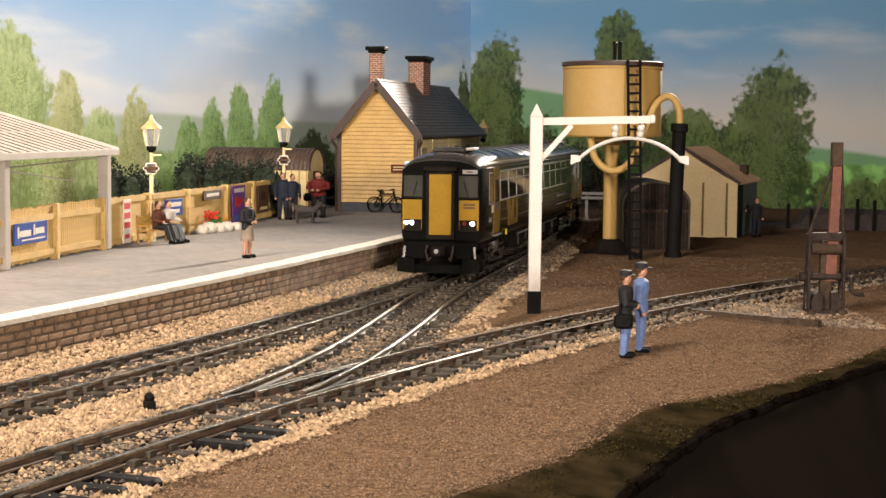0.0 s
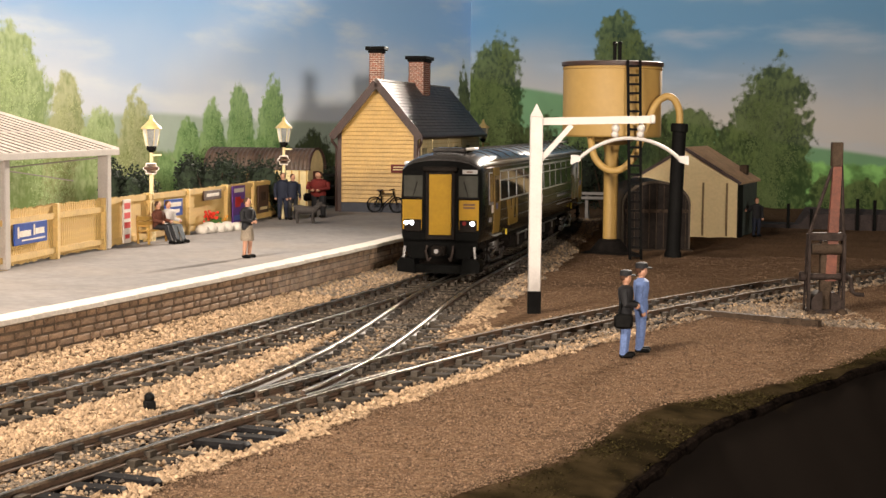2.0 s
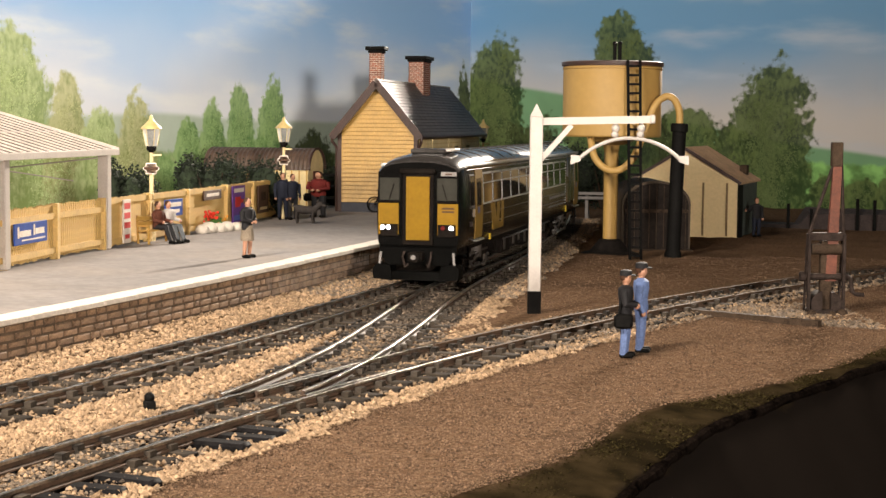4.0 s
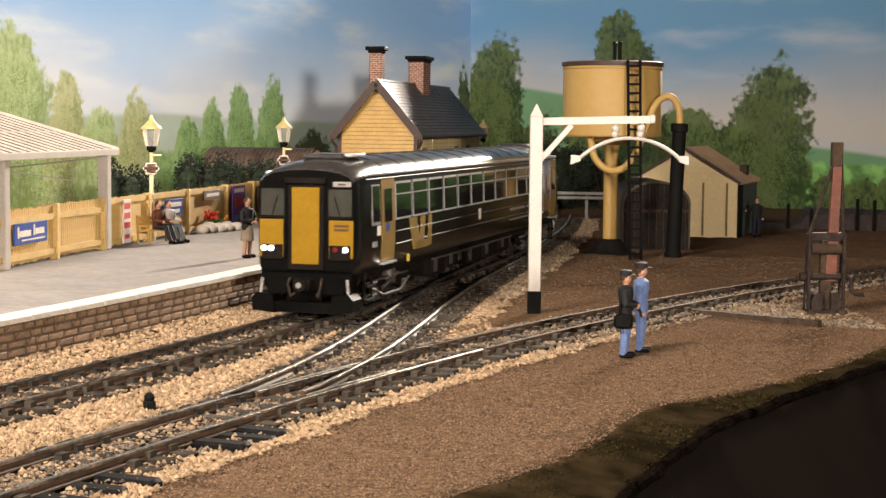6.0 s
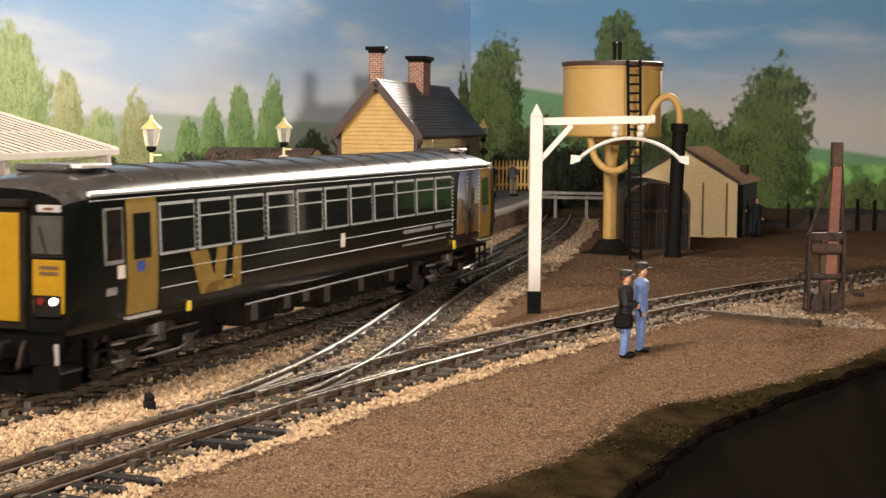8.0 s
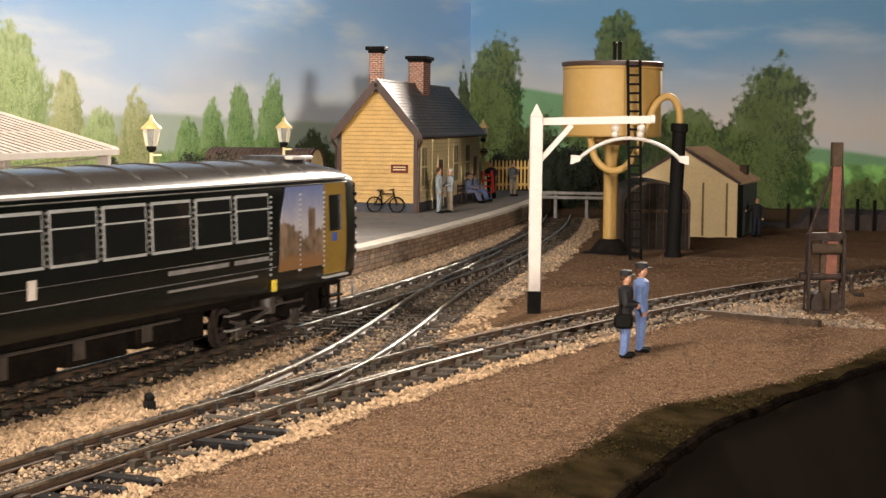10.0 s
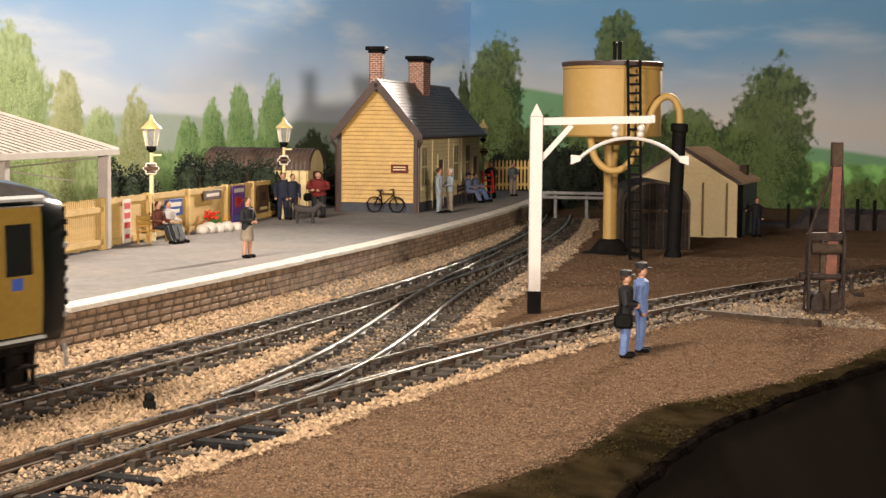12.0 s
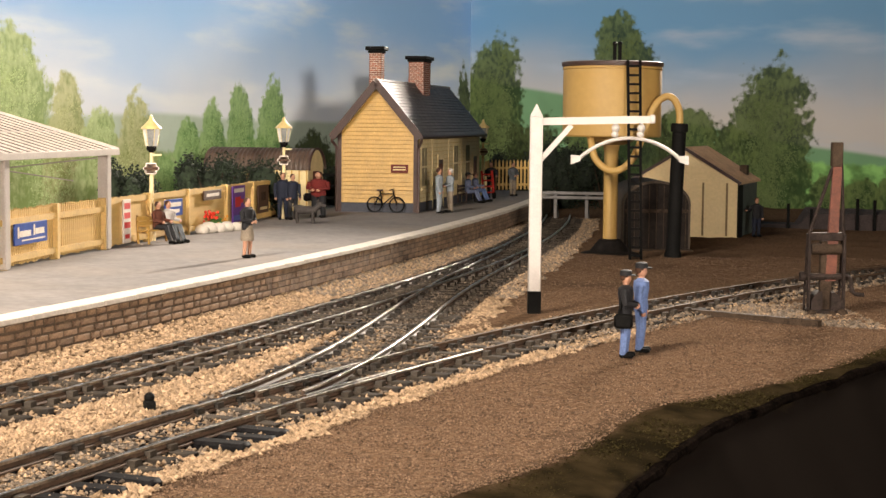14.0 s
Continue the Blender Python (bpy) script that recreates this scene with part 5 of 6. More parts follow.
def water_tank():
    t = thing("water_tower", "cream iron water tank on a single column", "water tank", at(6.66, 65.4, GROUND, 0))
    CREAM = mat("tank_cream_paint", (0.365, 0.22, 0.062), 0.6, vary=0.05, size=1.6, bump=0.03)
    part("tank", Shape().lathe([(1.2, 4.62), (1.9, 4.64), (1.95, 4.7), (1.95, 7.42), (1.92, 7.46)], 56), CREAM, t)
    part("rim", Shape().lathe([(1.95, 7.4), (2.01, 7.42), (2.02, 7.56), (1.9, 7.6)], 56), BROWN, t)
    part("rim_bead", Shape().lathe([(1.95, 7.28), (1.98, 7.3), (1.98, 7.34), (1.95, 7.36)], 56), CREAM, t)
    part("column", Shape().lathe([(0.46, 4.62), (0.33, 4.3), (0.285, 4.0), (0.285, 0.5), (0.3, 0.35)], 20), CREAM, t)
    part("collar", Shape().lathe([(0.95, 4.62), (0.85, 4.45), (0.5, 4.32)], 24), CREAM, t)
    part("foot_mound", Shape().lathe([(1.35, -0.2), (1.15, 0.02), (0.8, 0.1), (0.55, 0.42), (0.42, 0.56), (0.3, 0.58)], 20), mat("coal_black_heap", (0.009, 0.007, 0.006), 0.9, spec=0.1, vary=0.4, size=0.3, bump=0.8), t)
    for x in (0.04, 0.24):
        part("vent_pipe", Shape().cyl((x, -0.3, 7.4), (x, -0.3, 8.25), 0.075).ball((x, -0.3, 8.3), 0.1), BLACK, t)
    la = part("ladder", Shape().beam((0.35, -2.2, 7.6), (0.5, -2.85, -0.15), 0.09, 0.1).beam((0.82, -2.2, 7.6), (0.92, -2.85, -0.15), 0.09, 0.1), BLACK, t, "black iron ladder")
    for k in range(22):
        z = 0.12 + k * 0.345
        f = 1 - (z + 0.15) / 7.8
        part("rung", Shape().beam((0.35 + 0.15 * f, -2.2 - 0.65 * f, z), (0.82 + 0.1 * f, -2.2 - 0.65 * f, z), 0.07, 0.09), BLACK, la)
    part("outlet_pipe", Shape().tube(PIPE, 0.14, 12), CREAM, t, "cream swan-neck pipe")
    c = part("water_crane_column", Shape().lathe([(0.34, -0.2), (0.34, 0.1), (0.28, 0.3), (0.27, 4.85), (0.34, 4.88), (0.34, 5.12), (0.3, 5.2)], 18), BLACK, t, "black leather water hose")
    c.matrix_basis = pose(2.3 * U, -1.6 * U, 0, 0, 1.9, 0)


def smooth_path(pts, n=6):
    out = []
    for i in range(len(pts) - 1):
        p0, p1, p2, p3 = [Vector(pts[max(0, min(len(pts) - 1, i + d))]) for d in (-1, 0, 1, 2)]
        for k in range(n):
            u = k / n
            out.append(0.5 * (2 * p1 + (p2 - p0) * u + (2 * p0 - 5 * p1 + 4 * p2 - p3) * u * u + (3 * p1 - p0 - 3 * p2 + p3) * u ** 3))
    return out + [Vector(pts[-1])]


PIPE = smooth_path([(-0.95, -1.2, 4.65), (-0.8, -1.6, 3.85), (-0.35, -1.8, 3.4), (0.2, -1.8, 3.4), (0.7, -1.8, 3.9), (1.1, -1.8, 4.9), (1.45, -1.7, 5.8), (1.85, -1.6, 6.2), (2.2, -1.6, 6.15), (2.44, -1.6, 5.7), (2.47, -1.6, 5.1)])
water_tank()


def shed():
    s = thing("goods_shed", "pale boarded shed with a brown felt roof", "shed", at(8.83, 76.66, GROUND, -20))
    W, L, ze, za = 4.9, 5.2, 2.64, 4.12
    BOARD = mat("dusty_cream_boards", (0.66, 0.50, 0.27), 0.75, vary=0.06, size=0.9, bump=0.1)
    BATTEN = mat("dull_ochre_batten", (0.20, 0.13, 0.06), 0.8, vary=0.15, size=0.5)
    part("wall", Shape().slab([(0, -0.2), (W, -0.2), (W, ze), (W / 2, za - 0.1), (0, ze)], "y", 0, L), BOARD, s)
    for x in (3.33, 4.43, 4.84):
        part("batten", Shape().box(x - 0.045, x + 0.045, -0.06, 0, 0.05, ze - 0.15), BOARD if x > 4.5 else BATTEN, s)
    part("tie_beam", Shape().box(2.4, W + 0.05, -0.07, 0, ze - 0.12, ze + 0.02), BOARD, s)
    FELT = mat("brown_roof_felt", (0.58, 0.37, 0.21), 0.85, vary=0.2, size=0.5, bump=0.3)
    for sx in (-1, 1):
        x1 = W / 2 + sx * (W / 2 + 0.18)
        z1 = ze - 0.18 * (za - ze) / (W / 2)
        part("roof", Shape().slab([(W / 2, za), (x1, z1), (x1, z1 - 0.1), (W / 2, za - 0.1)], "y", -0.16, L + 0.15), FELT, s)
        part("bargeboard", Shape().beam((W / 2, -0.17, za - 0.06), (x1, -0.17, z1 - 0.06), 0.05, 0.14), BROWN, s)
    # black strip that stands in for the dark inside of the doorway
    part("doorway_shade_strip", Shape().box(W, W + 0.06, 0.05, 1.2, -0.1, ze - 0.05), BLACK, s, "black strip for the shade in the doorway")
    # the shed's side wall, dull green with its shade painted in
    part("side_wall_panel", Shape().box(W, W + 0.05, 1.25, L - 0.05, -0.1, 2.6, 0.01), mat("dull_green_shaded_wall", (0.065, 0.08, 0.065), 0.7, vary=0.25, size=0.5), s, "dull green side wall with its shade in the colour")
    part("eaves_box", Shape().box(W - 0.55, W - 0.2, 3.6, 4.2, ze - 0.05, ze + 0.6, 0.03), TIMBER, s)
    a = thing("arched_store", "low arched store with dark double doors", "shed", at(7.3, 67.0, GROUND, 2))
    r = 1.42
    out = [(2 * r, -0.2), (2 * r, 1.9)] + [(r + r * math.cos(t), 1.9 + 0.95 * math.sin(t)) for t in [math.pi * k / 18 for k in range(1, 18)]] + [(0, 1.9), (0, -0.2)]
    part("body", Shape().slab(out, "y", 0.06, 4.2), mat("ochre_brown_boards", (0.055, 0.036, 0.02), 0.8, vary=0.3, size=0.4, bump=0.2), a)
    inn = [(r + (x - r) * 0.93, z * 0.965) for x, z in out]
    DOOR = mat("dark_brown_door_boards", (0.015, 0.011, 0.009), 0.8, spec=0.1, vary=0.35, size=0.3, bump=0.3)
    part("door", Shape().slab(inn, "y", -0.02, 0.08), DOOR, a, "dark arched wooden doors")
    for k in range(9):
        x = 0.22 + k * 0.3
        h = 1.8 + 0.9 * math.sqrt(max(0, 1 - ((x - r) / r) ** 2))
        part("plank_strip", Shape().box(x - 0.012, x + 0.012, -0.04, -0.02, 0.0, h), TIMBER, a)
    part("door_rail", Shape().box(0.12, 2 * r - 0.12, -0.05, -0.02, 1.55, 1.68), TIMBER, a)
    part("doorstep", Shape().box(-0.05, 2 * r + 0.05, -0.35, 0.02, -0.25, 0.05, 0.02), TIMBER, a)


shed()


def crane():
    c = thing("yard_crane", "rusty hand-cranked yard crane with a timber jib", "crane", at(10.55, 45.1, GROUND, 0))
    part("base_plate", Shape().box(-0.5, 0.48, -0.4, 0.45, -0.1, 0.12, 0.02), IRON, c)
    part("centre_post", Shape().box(-0.15, 0.17, -0.12, 0.12, 0.1, 2.0, 0.02), TIMBER, c)
    part("jib", Shape().slab([(-0.02, 0.9), (0.27, 0.9), (0.36, 4.1), (0.12, 4.1)], "y", -0.14, 0.02), RED_TIMBER, c, "red brown timber jib")
    part("jib_head", Shape().box(0.08, 0.38, -0.16, 0.1, 4.05, 4.72, 0.02), TIMBER, c)
    for x in (-0.5, 0.46):
        part("side_frame", Shape().beam((x, -0.25, 0.0), (x, -0.2, 2.2), 0.075, 0.14).beam((x, 0.3, 0.0), (x, 0.0, 2.2), 0.06, 0.1), IRON, c)
        part("stay_rod", Shape().cyl((x, -0.1, 2.15), (0.14 if x < 0 else 0.36, -0.05, 4.1), 0.05, n=8), IRON, c)
        part("gear_wheel", Shape().cyl((x - 0.05, -0.1, 1.72), (x + 0.05, -0.1, 1.72), 0.17, n=16), IRON, c)
        sx = -1 if x < 0 else 1
        part("foot_block", Shape().slab([(sx * 0.12, 0.1), (sx * 0.42, 0.1), (sx * 0.42, 0.38), (sx * 0.34, 0.5), (sx * 0.24, 0.6), (sx * 0.12, 0.62)], "y", -0.28, 0.28), IRON, c)
    part("cross_shaft", Shape().cyl((-0.62, -0.1, 1.02), (0.62, -0.1, 1.02), 0.09, n=10), IRON, c)
    part("winding_drum", Shape().cyl((-0.42, -0.1, 1.78), (0.4, -0.1, 1.78), 0.15, n=14), TIMBER, c)
    part("top_beam", Shape().box(-0.5, 0.5, -0.2, 0.05, 2.02, 2.24, 0.02), IRON, c)
    part("ratchet", Shape().cyl((-0.72, -0.1, 1.02), (-0.6, -0.1, 1.02), 0.14, n=10), IRON, c)
    part("crank_handle", Shape().tube([(0.6, -0.1, 1.02), (0.68, -0.12, 1.0), (0.72, -0.14, 0.62), (0.82, -0.15, 0.55), (1.05, -0.15, 0.53)], 0.06, 8), IRON, c)
    part("rubble", Shape().ball((-0.45, -0.5, 0.0), 0.15).ball((0.1, -0.55, 0.0), 0.12).ball((0.38, -0.5, 0.02), 0.16), TIMBER, c)


crane()
tagged(part("plank_edging", Shape().beam((6.43, 45.0, GROUND), (9.75, 42.1, GROUND + 0.02), 0.2, 0.26), TIMBER), "dark timber edging across the yard", "edging")


def far_yard():
    w = thing("stone_bank", "low dark bank with black fence posts", "bank", at(0, 0, GROUND))
    s = Shape()
    xs = np.arange(15.8, 31, 0.5)
    n = len(xs)
    for dy, z in ((0, -0.1), (0.25, 0.75), (1.2, 1.0), (2.4, -0.1)):
        s.v += [(x, 82.3 - 0.25 * (x - 16) + dy, (z + 0.12 * noise.noise((x, dy, 0))) * (1 if x > 18.2 or z < 0 else 0.25)) for x in xs]
    s.f = [(r * n + k, r * n + k + 1, (r + 1) * n + k + 1, (r + 1) * n + k) for r in range(3) for k in range(n - 1)]
    s.s = [0] * len(s.f)
    part("bank", s, mat("dark_violet_brown_earth", (0.035, 0.024, 0.022), 0.95, vary=0.35, size=0.5, bump=0.8), w)
    for x, h in ((15.6, 0.7), (17.25, 1.25), (18.35, 1.0), (19.4, 1.4), (20.5, 1.55), (21.3, 1.5), (22.1, 1.55), (23.0, 1.5), (24.0, 1.55)):
        part("fence_post", Shape().box(x - 0.07, x + 0.07, 82.2 - 0.25 * (x - 16), 82.34 - 0.25 * (x - 16), -0.2, h, 0.01), BLACK, w)


far_yard()


# ---- the railcar ----
LENGTH = 26.2
BOGIES = (3.6, 21.9)
WINDOWS = [3.24 + 1.671 * k for k in range(11)]


def railcar():
    GREEN = mat("dark_green_gloss_paint", (0.005, 0.0065, 0.0055), 0.22, vary=0.25, size=1.5, bump=0.02, spec=0.22)
    ROOFG = mat("dark_grey_roof_paint", (0.04, 0.036, 0.034), 0.2, vary=0.25, size=1.2, bump=0.05)
    GOLD = mat("dull_gold_paint", (0.23, 0.14, 0.028), 0.45, spec=0.2, vary=0.1, size=0.8, bump=0.03)
    WARN = mat("warning_yellow_paint", (0.185, 0.100, 0.004), 0.45, spec=0.2, vary=0.08, size=0.8, bump=0.03)
    FRAME = mat("bright_window_frame", (0.46, 0.46, 0.44), 0.35, metal=0.2, vary=0.08, size=0.4)
    UNDER = mat("black_brown_underframe", (0.009, 0.0068, 0.0055), 0.7, vary=0.4, size=0.4, bump=0.2, spec=0.04)
    GLAZE = glass("railcar_glass", (0.010, 0.011, 0.010))
    # lighter iron: the light caught by the running gear is in the colour
    GEAR = mat("lit_running_gear_iron", (0.055, 0.045, 0.038), 0.45, vary=0.4, size=0.3, bump=0.2, spec=0.4)
    # paler than GLAZE: light through and off the windscreen is painted in
    SCREEN = mat("windscreen_glass_painted_reflection", (0.032, 0.031, 0.026), 0.12, vary=0.15, size=2.5, bump=0.0)
    NOSE = mat("black_front_paint", (0.0035, 0.0033, 0.003), 0.55, vary=0.3, size=0.6, bump=0.03, spec=0.02)
    car = thing("railcar", "dark green diesel railcar with yellow front and gold doors", "train", at(main_x(52.3), 52.3, 0, -18))
    # body: rounded section swept along the car, with drawn-in ends
    half = [(0.0, 1.12), (1.25, 1.12), (1.33, 1.3), (1.36, 1.8), (1.36, 2.4), (1.33, 3.3), (1.3, 3.55), (1.2, 3.72), (0.95, 3.88), (0.5, 3.99), (0.0, 4.02)]
    ring = half + [(-x, z) for x, z in half[-2:0:-1]]
    n, body = len(ring), Shape()
    ends = [(0.0, 0.93, 0.30), (0.12, 0.965, 0.22), (0.6, 0.985, 0.12), (1.3, 1.0, 0.04), (2.2, 1.0, 0.0)]
    secs = ends + [(LENGTH - y, w, d) for y, w, d in ends[::-1]]
    for y, w, d in secs:
        body.v += [(x * w, y, z - (d * (z - 3.2) / 0.8 if z > 3.2 else 0)) for x, z in ring]
    for i in range(len(secs) - 1):
        for k in range(n):
            z = (ring[k][1] + ring[(k + 1) % n][1]) / 2
            body.f.append((i * n + k, i * n + (k + 1) % n, (i + 1) * n + (k + 1) % n, (i + 1) * n + k))
            body.s.append(1 if z > 3.58 else 0)
    e = (len(secs) - 1) * n
    body.f += [tuple(range(n)), tuple(range(e, e + n))]
    body.s += [2, 2]
    b = part("body", body, [GREEN, ROOFG, NOSE], car, "dark green body with a grey roof")
    for sx in (-1, 1):
        # gutter made thick and bright to stand for the gleam along the roof edge
        part("gutter", Shape().tube([(sx * 1.31, 0.7, 3.60), (sx * 1.31, LENGTH - 0.7, 3.60)], 0.055, 6), FRAME, b)
        part("cantrail", Shape().tube([(sx * 1.34, 0.7, 3.47), (sx * 1.34, LENGTH - 0.7, 3.47)], 0.014, 5), GREY, b)
        part("waist_line", Shape().tube([(sx * 1.365, 3.3, 1.68), (sx * 1.365, 21.8, 1.68)], 0.008, 5), GREY, b)
        part("waist_line", Shape().tube([(sx * 1.37, 3.3, 2.02), (sx * 1.365, 21.8, 2.02)], 0.006, 5), GREY, b)
        x = sx * 1.345

        def plate(name, y0, y1, z0, z1, m, parent, out=0.02, lab=""):
            # a panel on the side, which leans in above the waist
            zs = [z0] + [z for z in (1.3, 1.8, 2.4, 3.3) if z0 < z < z1] + [z1]
            skin = [float(np.interp(z, (1.12, 1.3, 1.8, 2.4, 3.3, 3.55), (1.25, 1.33, 1.36, 1.36, 1.33, 1.3))) for z in zs]
            outer = [(w + out, z) for w, z in zip(skin, zs)]
            inner = [(w - 0.02, z) for w, z in zip(skin, zs)]
            s_ = Shape().slab([(sx * w, z) for w, z in outer + inner[::-1]], "y", y0, y1)
            return part(name, s_, m, parent, lab)

        for y in WINDOWS:
            w = plate("window", y, y + 1.47, 2.32, 3.34, FRAME, b, 0.018, "bright framed window")
            plate("pane", y + 0.04, y + 1.43, 2.375, 2.985, GLAZE, w, 0.024)
            plate("pane", y + 0.04, y + 1.43, 3.02, 3.28, GLAZE, w, 0.024)
        # passenger doors, gold, one near each end
        for y in (1.98, 24.28):
            ln = 1.15
            d = plate("door", y, y + ln, 1.3, 3.47, GOLD, b, 0.022, "gold passenger door with a window")
            plate("door_window", y + 0.2, y + ln - 0.28, 2.32, 3.18, GLAZE, d, 0.032)
            part("door_step", Shape().box(x - 0.02 if sx > 0 else x - 0.09, x + 0.09 if sx > 0 else x + 0.02, y - 0.1, y + ln, 1.22, 1.27), FRAME, d)
            plate("door_sign", y + 0.34, y + 0.62, 2.08, 2.28, BLUE, d, 0.03)
        cab = plate("cab_window", 1.16, 1.82, 2.28, 3.32, GREY, b, 0.018)
        plate("pane", 1.2, 1.78, 2.36, 3.28, GLAZE, cab, 0.024)
        plate("notice", 1.62, 1.86, 2.0, 2.25, PAPER, b)
        plate("notice", 1.2, 1.55, 1.72, 1.86, GREY, b)
        plate("notice", 12.6, 12.84, 1.82, 2.16, PAPER, b)
        plate("vent_bar", 17.2, 19.6, 1.86, 1.95, GREY, b)
        plate("vent_bar", 19.9, 21.4, 1.86, 1.95, GREY, b)
        plate("vent_bar", 17.2, 20.9, 1.52, 1.57, GREY, b)
        for y, yb_, ln, z0, z1 in ((4.5, 5.0, 0.76, 2.3, 1.4), (5.72, 5.55, 0.46, 2.3, 1.5), (6.5, 6.45, 0.38, 2.3, 1.42), (5.3, 5.1, 1.4, 1.6, 1.4)):
            part("gold_emblem", Shape().add([(sx * q, *c) for q in (1.372, 1.34) for c in ((y, z0), (y + ln, z0), (yb_ + ln, z1), (yb_, z1))],
                                            [(0, 1, 2, 3), (0, 1, 5, 4), (1, 2, 6, 5), (2, 3, 7, 6), (3, 0, 4, 7)]), GOLD, b, "gold lettering-like stripe")
        # pictorial panel near the rear, a view of sky and buildings
        mural = Shape()
        oy, oz = 21.75, 1.55
        mural.slot = 0
        mural.add([(sx * 1.374, oy + 0.2, oz), (sx * 1.374, 24.24, oz), (sx * 1.345, 24.24, 3.44), (sx * 1.345, oy + 0.55, 3.44), (sx * 1.372, oy + 0.25, 2.7), (sx * 1.34, oy + 0.2, oz), (sx * 1.34, 24.24, oz), (sx * 1.31, 24.24, 3.44), (sx * 1.31, oy + 0.55, 3.44), (sx * 1.33, oy + 0.25, 2.7)],
                  [(0, 1, 2, 3, 4), (0, 1, 6, 5), (1, 2, 7, 6), (2, 3, 8, 7), (3, 4, 9, 8), (4, 0, 5, 9)])
        part("picture_panel", mural, MURAL, b, "printed panel with a sky and town view")
        for y in [21.5, 22.94, 24.2] + [w - 0.12 for w in WINDOWS[1:]]:
            strip, low, gap = Shape(), 1.5, 0.115
            for k in range(16 if y > 21.4 else 9):
                z = low + k * gap + (0.85 if y < 21.4 else 0)
                strip.box(min(x, x + sx * 0.035), max(x, x + sx * 0.035), y, y + 0.04, z, z + 0.05)
            part("bolt_strip", strip, FRAME if y > 21.4 else GREY, b)
        part("yellow_box", Shape().box(min(x, x + sx * 0.05), max(x, x + sx * 0.05), 21.58, 21.78, 1.14, 1.4, 0.01), paint("lamp_yellow", 0.75, 0.55, 0.05), b)
        part("yellow_box", Shape().box(min(x, x + sx * 0.05), max(x, x + sx * 0.05), 4.34, 4.5, 1.12, 1.32, 0.01), paint("lamp_yellow", 0.75, 0.55, 0.05), b)
    # the two ends
    for end in (0, 1):
        def fx(y):
            return y if end == 0 else LENGTH - y

        def face(name, x0, x1, z0, z1, m, parent, d=0.03, lab="", bev=0.01):
            y0, y1 = sorted((fx(-d), fx(0.02)))
            return part(name, Shape().box(x0, x1, y0, y1, z0, z1, bev), m, parent, lab)

        face("end_surround", -0.48, 0.48, 1.2, 3.45, UNDER, b, 0.05, "black corridor surround", 0.03)
        dr = face("end_door", -0.36, 0.36, 1.36, 3.28, WARN, b, 0.085, "warning yellow end door")
        part("gangway_head", Shape().box(-0.56, 0.56, *sorted((fx(-0.12), fx(0.1))), 3.36, 3.52, 0.03), UNDER, b)
        for sx in (-1, 1):
            face("windscreen_surround", min(sx * 0.5, sx * 1.25), max(sx * 0.5, sx * 1.25), 1.5, 3.42, NOSE, b, 0.022, "black front panel")
            win = face("windscreen", min(sx * 0.58, sx * 1.2), max(sx * 0.58, sx * 1.2), 2.56, 3.24, SCREEN, b, 0.03, "grey windscreen with its reflection painted in")
            part("wiper", Shape().beam((sx * 0.9, fx(-0.05), 2.56), (sx * 0.75, fx(-0.05), 3.05), 0.02, 0.02), UNDER, win)
            face("windscreen_frame", min(sx * 0.56, sx * 1.22), max(sx * 0.56, sx * 1.22), 2.5, 2.54, UNDER, win, 0.04)
            face("warning_panel", min(sx * 0.6, sx * 1.24), max(sx * 0.6, sx * 1.24), 1.52, 2.47, WARN, b, 0.03, "warning yellow front panel")
            cl = face("lamp_housing", min(sx * 0.62, sx * 1.17), max(sx * 0.62, sx * 1.17), 1.46, 1.84, UNDER, b, 0.05, "black lamp housing")
            for x0, m in ((0.78 if sx > 0 else -0.92, RED_LAMP if sx > 0 else HEAD), (1.04 if sx > 0 else -1.1, HEAD)):
                if end == 0 or m is RED_LAMP:
                    part("lamp_lens", Shape().cyl((x0, fx(-0.075), 1.74), (x0, fx(-0.03), 1.74), 0.068, n=12), m if end == 0 else RED_LAMP, cl)
            part("corner_pipe", Shape().tube([(sx * 1.12, fx(-0.12), 1.0), (sx * 1.16, fx(-0.14), 0.6)], 0.04, 6), GREY, b)
            if end == 0:
                part("plough_wing", Shape().slab([(sx * 0.72, 0.14), (sx * 1.32, 0.2), (sx * 1.34, 0.5), (sx * 1.22, 0.64), (sx * 0.78, 0.6)], "y", *sorted((fx(-0.32), fx(0.35)))), NOSE, b, "black obstacle deflector")
            for q in (0.9, 1.5):
                part("step_hanger", Shape().beam((sx * 1.24, fx(q), 1.1), (sx * 1.24, fx(q), 0.35), 0.05, 0.09), UNDER, b)
            for z in (0.36, 0.72):
                part("footstep", Shape().box(min(sx * 1.14, sx * 1.34), max(sx * 1.14, sx * 1.34), *sorted((fx(0.85), fx(1.55))), z, z + 0.05), UNDER, b)
            for k in range(9 if end else 0):
                part("end_rib", Shape().box(min(sx * 1.2, sx * 1.3), max(sx * 1.2, sx * 1.3), *sorted((fx(-0.03), fx(0.12))), 1.5 + 0.2 * k, 1.6 + 0.2 * k, 0.015), UNDER if k % 3 else GREY, b)
        for k in range(2):
            part("number_bar", Shape().box(0.74, 1.12, *sorted((fx(-0.042), fx(-0.028))), 2.2 + k * 0.1, 2.26 + k * 0.1), NIGHT, b)
        face("destination_box", 0.70, 1.18, 3.30, 3.43, GREY, b, 0.035, "grey destination panel")
        part("lettering_bar", Shape().box(0.84, 1.04, *sorted((fx(-0.047), fx(-0.033))), 3.345, 3.385), NIGHT, b)
